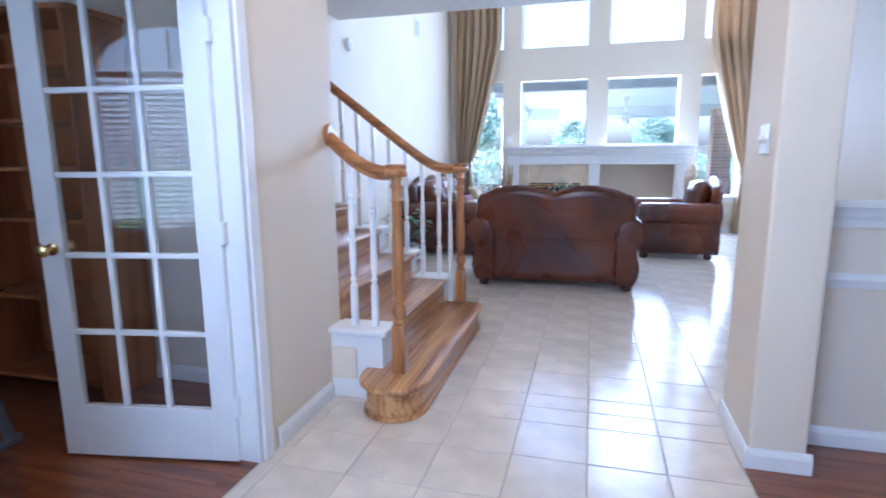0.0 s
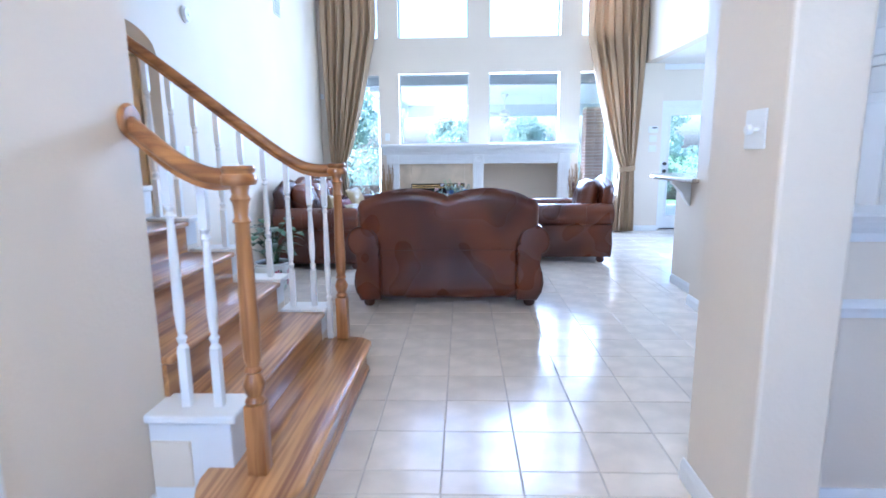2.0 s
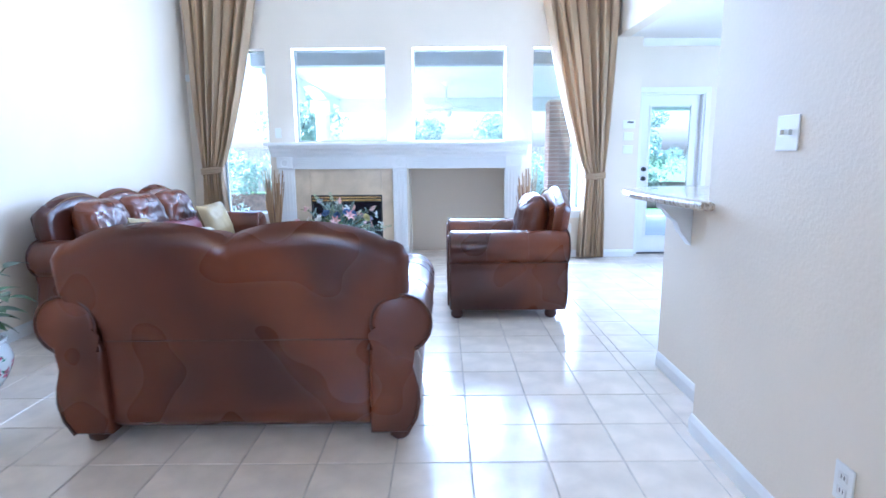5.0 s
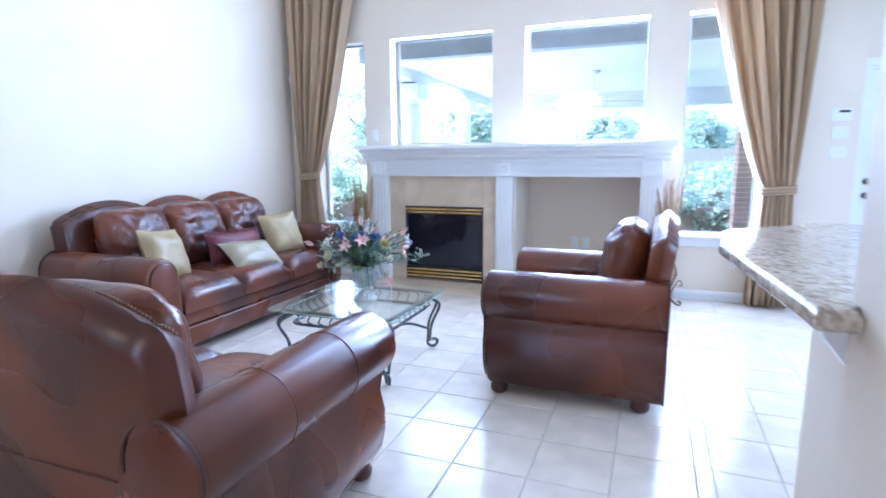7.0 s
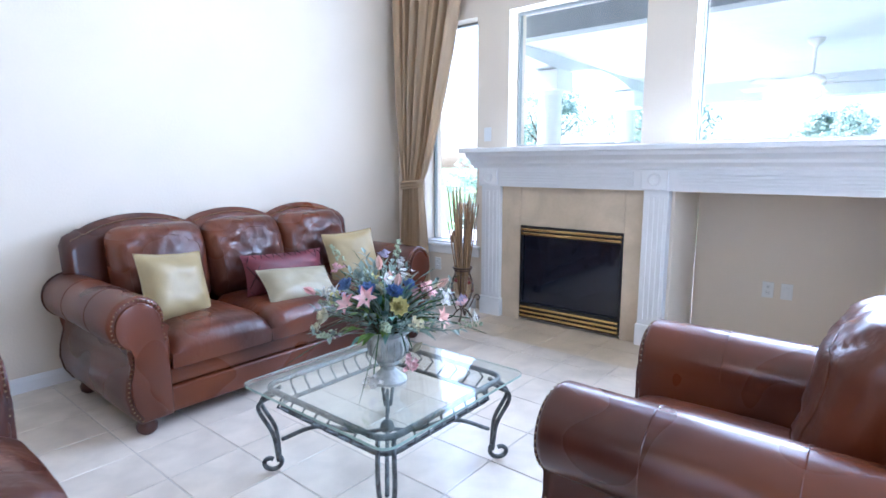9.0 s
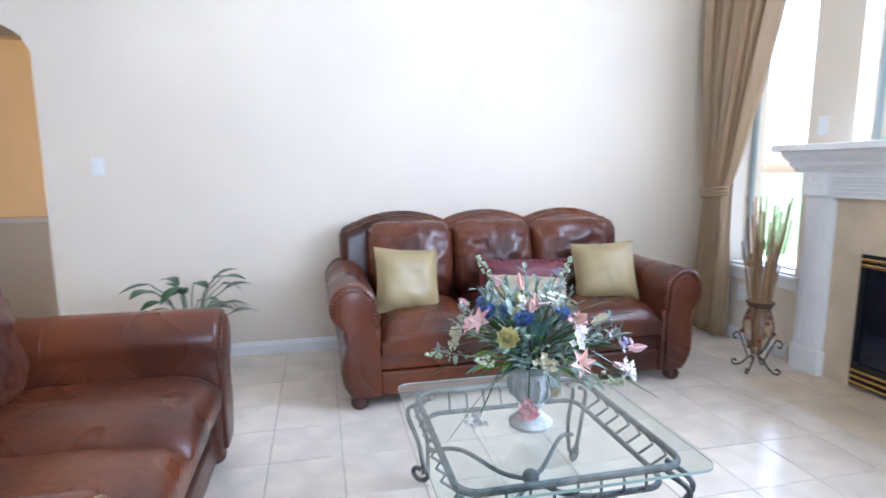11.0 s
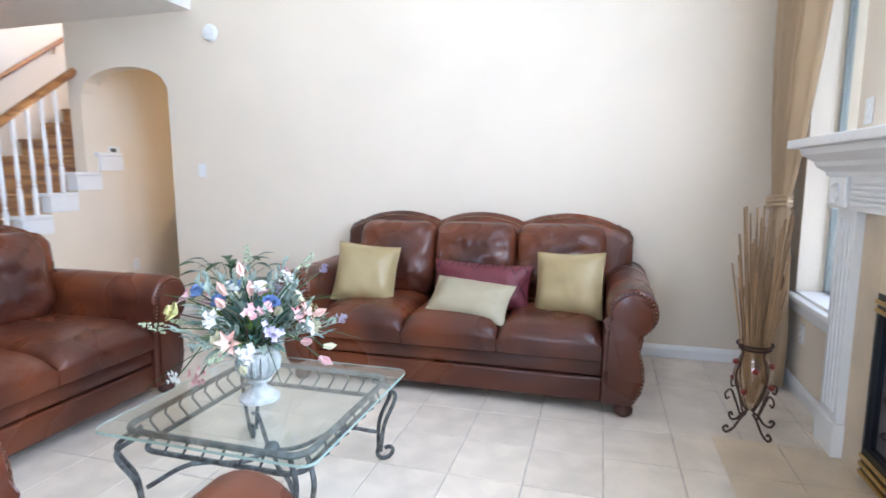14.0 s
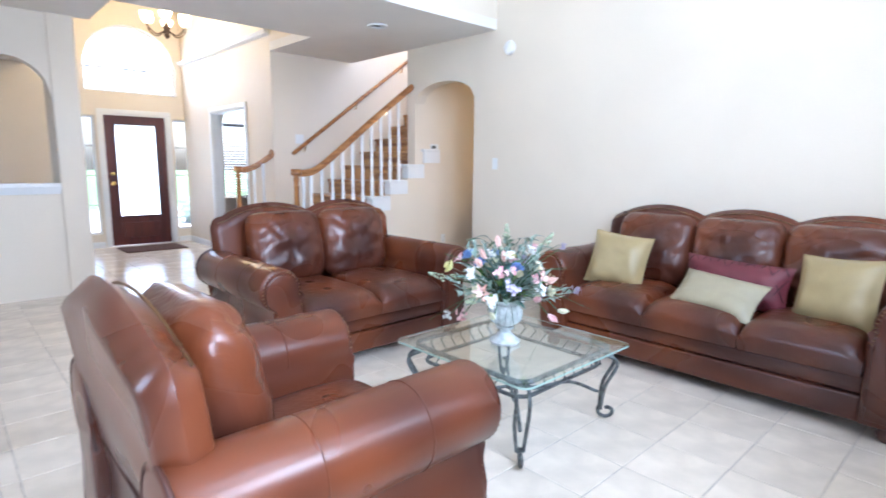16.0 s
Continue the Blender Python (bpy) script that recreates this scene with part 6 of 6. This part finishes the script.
def patio():
    t = thing("patio_roof", pose(0, 0, 0), "white patio roof on square columns behind the house", "patio roof")
    part("ceiling_panel", box(-1.95, 8, 10.13, 14.6, 2.45, 2.58), PATIO, t)
    part("ceiling_panel", box(-1.95, 8, 9.72, 9.95, 2.62, 2.70), PATIO, t)
    part("beam", box(-1.6, 8, 14.2, 14.5, 2.18, 2.449), PATIO, t)
    part("header_beam", box(-1.95, 8, 9.96, 10.12, 2.435, 2.70, 0.005), HEADER, t, "beam along the house with its shaded side coloured grey")
    # side beam with flat arches between the columns
    arch = [(10.13, 2.449), (10.13, 2.36)] + [(11.13 + 1.96 * k / 10, 2.30 + 0.13 * math.sin(math.pi * k / 10)) for k in range(11)] + [(14.2, 2.30), (14.5, 2.30), (14.5, 2.449)]
    part("beam", prism(arch, -1.86, -1.61, "x"), PATIO, t)
    for x, y in ((-1.735, 11.0), (-1.735, 13.2), (3.4, 14.35)):
        c = part("column", lathe([(0.15, 0.10), (0.155, 0.14), (0.135, 0.18), (0.125, 2.15), (0.14, 2.16), (0.15, 2.19)], 24, (x, y, -0.1)), PATIO, t, smooth=True)
        part("capital", box(x - 0.18, x + 0.18, y - 0.18, y + 0.18, 2.09, 2.18 if y > 14 else 2.30, 0.01), PATIO, c)
        part("plinth", box(x - 0.19, x + 0.19, y - 0.19, y + 0.19, -0.1, 0.0, 0.01), PATIO, c)


patio()


def ceiling_fan(x, y, z):
    t = thing("ceiling_fan", pose(x, y, z), "white patio ceiling fan with light", "ceiling fan")
    part("downrod", tube([(0, 0, 0.07), (0, 0, 0.40)], 0.014, 8), PLASTIC, t)
    part("canopy", lathe([(0.02, 0.33), (0.07, 0.38), (0.075, 0.40)], 16), PLASTIC, t, smooth=True)
    part("motor", lathe([(0.03, -0.05), (0.10, -0.03), (0.115, 0.02), (0.09, 0.06), (0.03, 0.09)], 20), PLASTIC, t, smooth=True)
    part("light_bowl", lathe([(0.001, -0.16), (0.06, -0.15), (0.09, -0.10), (0.08, -0.05)], 18), CERAMIC, t, smooth=True)
    for i in range(5):
        rot = Matrix.Rotation(i * 2 * math.pi / 5 + 0.3, 4, "Z")
        b = part("blade", box(0.16, 0.66, -0.065, 0.065, -0.003, 0.003, 0.002), PATIO, t)
        b.matrix_local = rot @ pose(0, 0, 0.0, 12, 0, 0)
        part("blade_iron", tube([rot @ Vector((0.08, 0, 0)), rot @ Vector((0.20, 0, 0))], 0.010, 5), PLASTIC, t)


ceiling_fan(0.59, 11.75, 2.05)


def brick_pier():
    t = thing("brick_pier", pose(2.75, 13.4, -0.1), "red-brown brick patio pier", "pier")
    part("core", box(-0.19, 0.19, -0.19, 0.19, 0, 2.40), GROUT, t)
    me = None
    for j in range(32):
        for s in range(4):
            for k in (-1, 1):
                if me is None:
                    o = part("brick", box(-0.095, 0.095, -0.01, 0.012, 0, 0.062, 0.003), BRICK, t)
                    me = o.data
                else:
                    o = new("brick", me)
                    o.parent = t
                o.matrix_local = Matrix.Rotation(s * math.pi / 2, 4, "Z") @ pose(k * 0.1 + (0.0 if j % 2 else 0.005), -0.198, j * 0.074 + 0.005)


brick_pier()


def leaf_cloud(name, parent, centres, count, size, mat, seed):
    """Many small folded leaves scattered in overlapping clumps."""
    rs = np.random.RandomState(seed)
    verts, faces = [], []
    for i in range(count):
        cx, cy, cz, r = centres[rs.randint(len(centres))]
        v = rs.normal(size=3)
        v /= np.linalg.norm(v)
        p = np.array((cx, cy, cz)) + v * r * rs.uniform(0.55, 1.0) * np.array((1, 1, 0.8))
        a, b = rs.normal(size=3), rs.normal(size=3)
        a /= np.linalg.norm(a)
        b = np.cross(a, b)
        b /= np.linalg.norm(b)
        s = size * rs.uniform(0.6, 1.3)
        k = len(verts)
        for q in (p - a * s, p + b * s * 0.45, p + a * s, p - b * s * 0.45):
            verts.append(tuple(q))
        faces.append((k, k + 1, k + 2, k + 3))
    me = bpy.data.meshes.new(name)
    me.from_pydata(verts, [], faces)
    me.materials.append(mat)
    o = new(name, me)
    o.parent = parent
    return o


def tree(x, y, h, seed):
    rnd = random.Random(seed)
    t = thing("tree", pose(x, y, -0.27), "leafy green garden tree behind the patio", "tree", "garden trees")
    bm = tube(curve_pts([(0, 0, 0), (0.08, 0.03, h * 0.25), (-0.05, 0.05, h * 0.5), (0.05, 0, h * 0.8)], 5), [0.16 * (1 - i / 22) for i in range(16)], 9)
    cl = []
    for i in range(11):
        a, u = rnd.uniform(0, 6.28), rnd.uniform(0.3, 0.75)
        L = h * rnd.uniform(0.2, 0.38)
        e = Vector((L * math.cos(a), L * math.sin(a), h * u + L * rnd.uniform(0.2, 0.7)))
        tube([(0, 0, h * u * 0.8), e * 0.6 + Vector((0, 0, h * u * 0.3)), e], [0.06, 0.04, 0.015], 6, bm)
        cl.append((e.x, e.y, e.z, h * rnd.uniform(0.12, 0.2)))
        cl.append((e.x * 0.6, e.y * 0.6, e.z + h * 0.12, h * rnd.uniform(0.1, 0.16)))
    part("trunk", bm, BARK, t, smooth=True)
    leaf_cloud("crown", t, cl, 8000, 0.075, TREE_LEAF, seed)


for x, y, h, s in ((-5.4, 25, 4.6, 1), (-0.8, 33, 3.5, 2), (3.8, 34, 3.4, 3), (9.0, 29, 4.2, 4), (-11.5, 28, 5.0, 5)):
    tree(x, y, h, s)


def hedge(x0, x1, y, h, seed, flowers=False):
    rnd = random.Random(seed)
    t = thing("hedge", pose((x0 + x1) / 2, y, -0.27), "clipped green garden hedge" + (" with pink blossoms" if flowers else ""), "hedge", "hedges")
    half = (x1 - x0) / 2
    cl = [(rnd.uniform(-half, half), rnd.uniform(-0.3, 0.3), rnd.uniform(0.25, h - 0.2), rnd.uniform(0.25, 0.4)) for _ in range(int((x1 - x0) * 9))]
    leaf_cloud("foliage", t, cl, int((x1 - x0) * 1500), 0.05, TREE_LEAF, seed)
    part("twig_core", box(-half, half, -0.1, 0.1, 0, h * 0.4, 0.05), BARK, t)
    if flowers:
        leaf_cloud("blossom", t, cl, 260, 0.035, PETAL["pink"], seed + 9)


hedge(-6.5, -1.9, 15.5, 1.75, 21, True)
hedge(1.0, 3.1, 15.9, 1.5, 22)
hedge(-1.6, 8.0, 18.5, 1.9, 23)


def fence():
    t = thing("fence", pose(0, 27, -0.27), "weathered wooden garden fence", "fence")
    me = None
    for i in range(120):
        if me is None:
            o = part("board", box(-0.07, 0.07, -0.01, 0.01, 0, 1.9), FENCE, t)
            me = o.data
        else:
            o = new("board", me)
            o.parent = t
        o.location = (-11 + i * 0.16, 0, random.uniform(-0.02, 0.02))
    for z in (0.4, 1.5):
        part("fence_rail", box(-11.1, 8.2, 0.012, 0.06, z, z + 0.09), FENCE, t)


fence()
for x, y in ((-3.2, -4.2), (0.9, -4.6), (2.6, -4.0)):
    hedge(x - 0.8, x + 0.8, y, 0.95, int(60 + x * 3))

# ==== floor tiles ====
P = 0.326
TX, TY = -0.345, 4.12


def tile_mesh(w, h, name):
    bm = box(-w / 2, w / 2, -h / 2, h / 2, -0.012, 0.0)
    top = [f for f in bm.faces if f.normal.z > 0.9]
    bmesh.ops.bevel(bm, geom=[e for f in top for e in f.edges], offset=0.002, segments=1, affect="EDGES")
    me = bpy.data.meshes.new(name)
    bm.to_mesh(me)
    bm.free()
    me.materials.append(TILE)
    return me


def lay_floor():
    """Tiles on one grid; whole ones between the stairs and the sofas stand alone, the rest are joined."""
    floor = tagged(new("floor"), "glossy beige square ceramic floor tiles", kind="structure")
    whole = tile_mesh(P - 0.006, P - 0.006, "floor_tile")
    rest = bmesh.new()
    areas = [(-2.56, 1.68, 2.33, 9.45), (-1.39, 0.62, FRONT_Y, 2.33), (1.68, 5.6, 5.02, 9.62), (1.83, 5.6, 2.57, 5.02), (-3.75, -2.56, 3.64, 6.5), (-7.0, -3.9, 3.64, 9.3)]
    hearth = (-1.36, 0.08, 8.87, 9.45)
    count = 0
    for ax0, ax1, ay0, ay1 in areas:
        i0, i1 = math.floor((ax0 - TX) / P), math.ceil((ax1 - TX) / P)
        j0, j1 = math.floor((ay0 - TY) / P), math.ceil((ay1 - TY) / P)
        for i in range(i0, i1):
            for j in range(j0, j1):
                x0, x1 = max(TX + i * P, ax0), min(TX + (i + 1) * P, ax1)
                y0, y1 = max(TY + j * P, ay0), min(TY + (j + 1) * P, ay1)
                if x1 - x0 < 0.02 or y1 - y0 < 0.02:
                    continue
                cx, cy = (x0 + x1) / 2, (y0 + y1) / 2
                if hearth[0] < cx < hearth[1] and cy > hearth[2]:
                    continue
                full = x1 - x0 > P - 1e-4 and y1 - y0 > P - 1e-4
                if full and -1.4 < cx < 1.7 and 1.2 < cy < 8.4 and count < 300:
                    o = new("tile", whole)
                    o.parent = floor
                    o.location = (cx, cy, random.uniform(-0.0008, 0.0006))
                    o.rotation_euler = (random.uniform(-0.0015, 0.0015), random.uniform(-0.0015, 0.0015), 0)
                    count += 1
                else:
                    z = random.uniform(-0.0008, 0.0006)
                    g = 0.003
                    lo = [(x0 + g, y0 + g), (x1 - g, y0 + g), (x1 - g, y1 - g), (x0 + g, y1 - g)]
                    a = [rest.verts.new((x, y, -0.012)) for x, y in lo]
                    b = [rest.verts.new((x, y, z - 0.002)) for x, y in lo]
                    k = 0.002
                    c = [rest.verts.new((x + k * sx, y + k * sy, z)) for (x, y), (sx, sy) in zip(lo, ((1, 1), (-1, 1), (-1, -1), (1, -1)))]
                    for q in range(4):
                        r = (q + 1) % 4
                        rest.faces.new((a[q], a[r], b[r], b[q]))
                        rest.faces.new((b[q], b[r], c[r], c[q]))
                    rest.faces.new(c)
    part("tile_field", rest, TILE, floor, kind="stuff")
    nx, ny = 4, 2
    for i in range(nx):
        for j in range(ny):
            x0 = hearth[0] + (hearth[1] - hearth[0]) * i / nx
            x1 = hearth[0] + (hearth[1] - hearth[0]) * (i + 1) / nx
            y0 = hearth[2] + 0.001 + (0.57) * j / ny
            y1 = hearth[2] + (0.57) * (j + 1) / ny
            part("hearth_tile", box(x0 + 0.002, x1 - 0.002, y0 + 0.002, y1 - 0.002, -0.012, 0.001, 0.002), TRAV, floor, "polished tan stone hearth tile" if i + j == 0 else "")


def lay_planks(name, x0, x1, y0, y1, label, near):
    """Long boards along x; those in the near stretch stand alone, the rest are joined."""
    rnd = random.Random(len(name))
    floor = tagged(new(name), label, kind="structure")
    w = 0.083
    rest = bmesh.new()
    y = y0
    while y < y1 - 0.01:
        x = x0 - rnd.uniform(0, 0.8)
        while x < x1:
            L = rnd.uniform(0.5, 1.3)
            a, b = max(x, x0), min(x + L, x1)
            if b - a > 0.03:
                bx = (a + 0.0006, b - 0.0006, y + 0.0006, min(y + w, y1) - 0.0006, -0.011, rnd.uniform(-0.0006, 0.0))
                if near[0] < (a + b) / 2 < near[1]:
                    o = part("plank", box(bx[0] - (a + b) / 2, bx[1] - (a + b) / 2, bx[2], bx[3], bx[4], bx[5]), PLANK, floor)
                    o.location.x = (a + b) / 2
                else:
                    box(*bx, bm=rest)
            x += L
        y += w
    part("plank_field", rest, PLANK, floor, kind="stuff")


lay_floor()
lay_planks("floor_study", -4.6, -1.40, FRONT_Y, 2.2, "red-brown wooden study floor boards", (-2.9, -1.4))
lay_planks("floor_dining", 0.625, 4.6, FRONT_Y, 2.27, "red-brown wooden dining room floor boards", (0.6, 2.2))
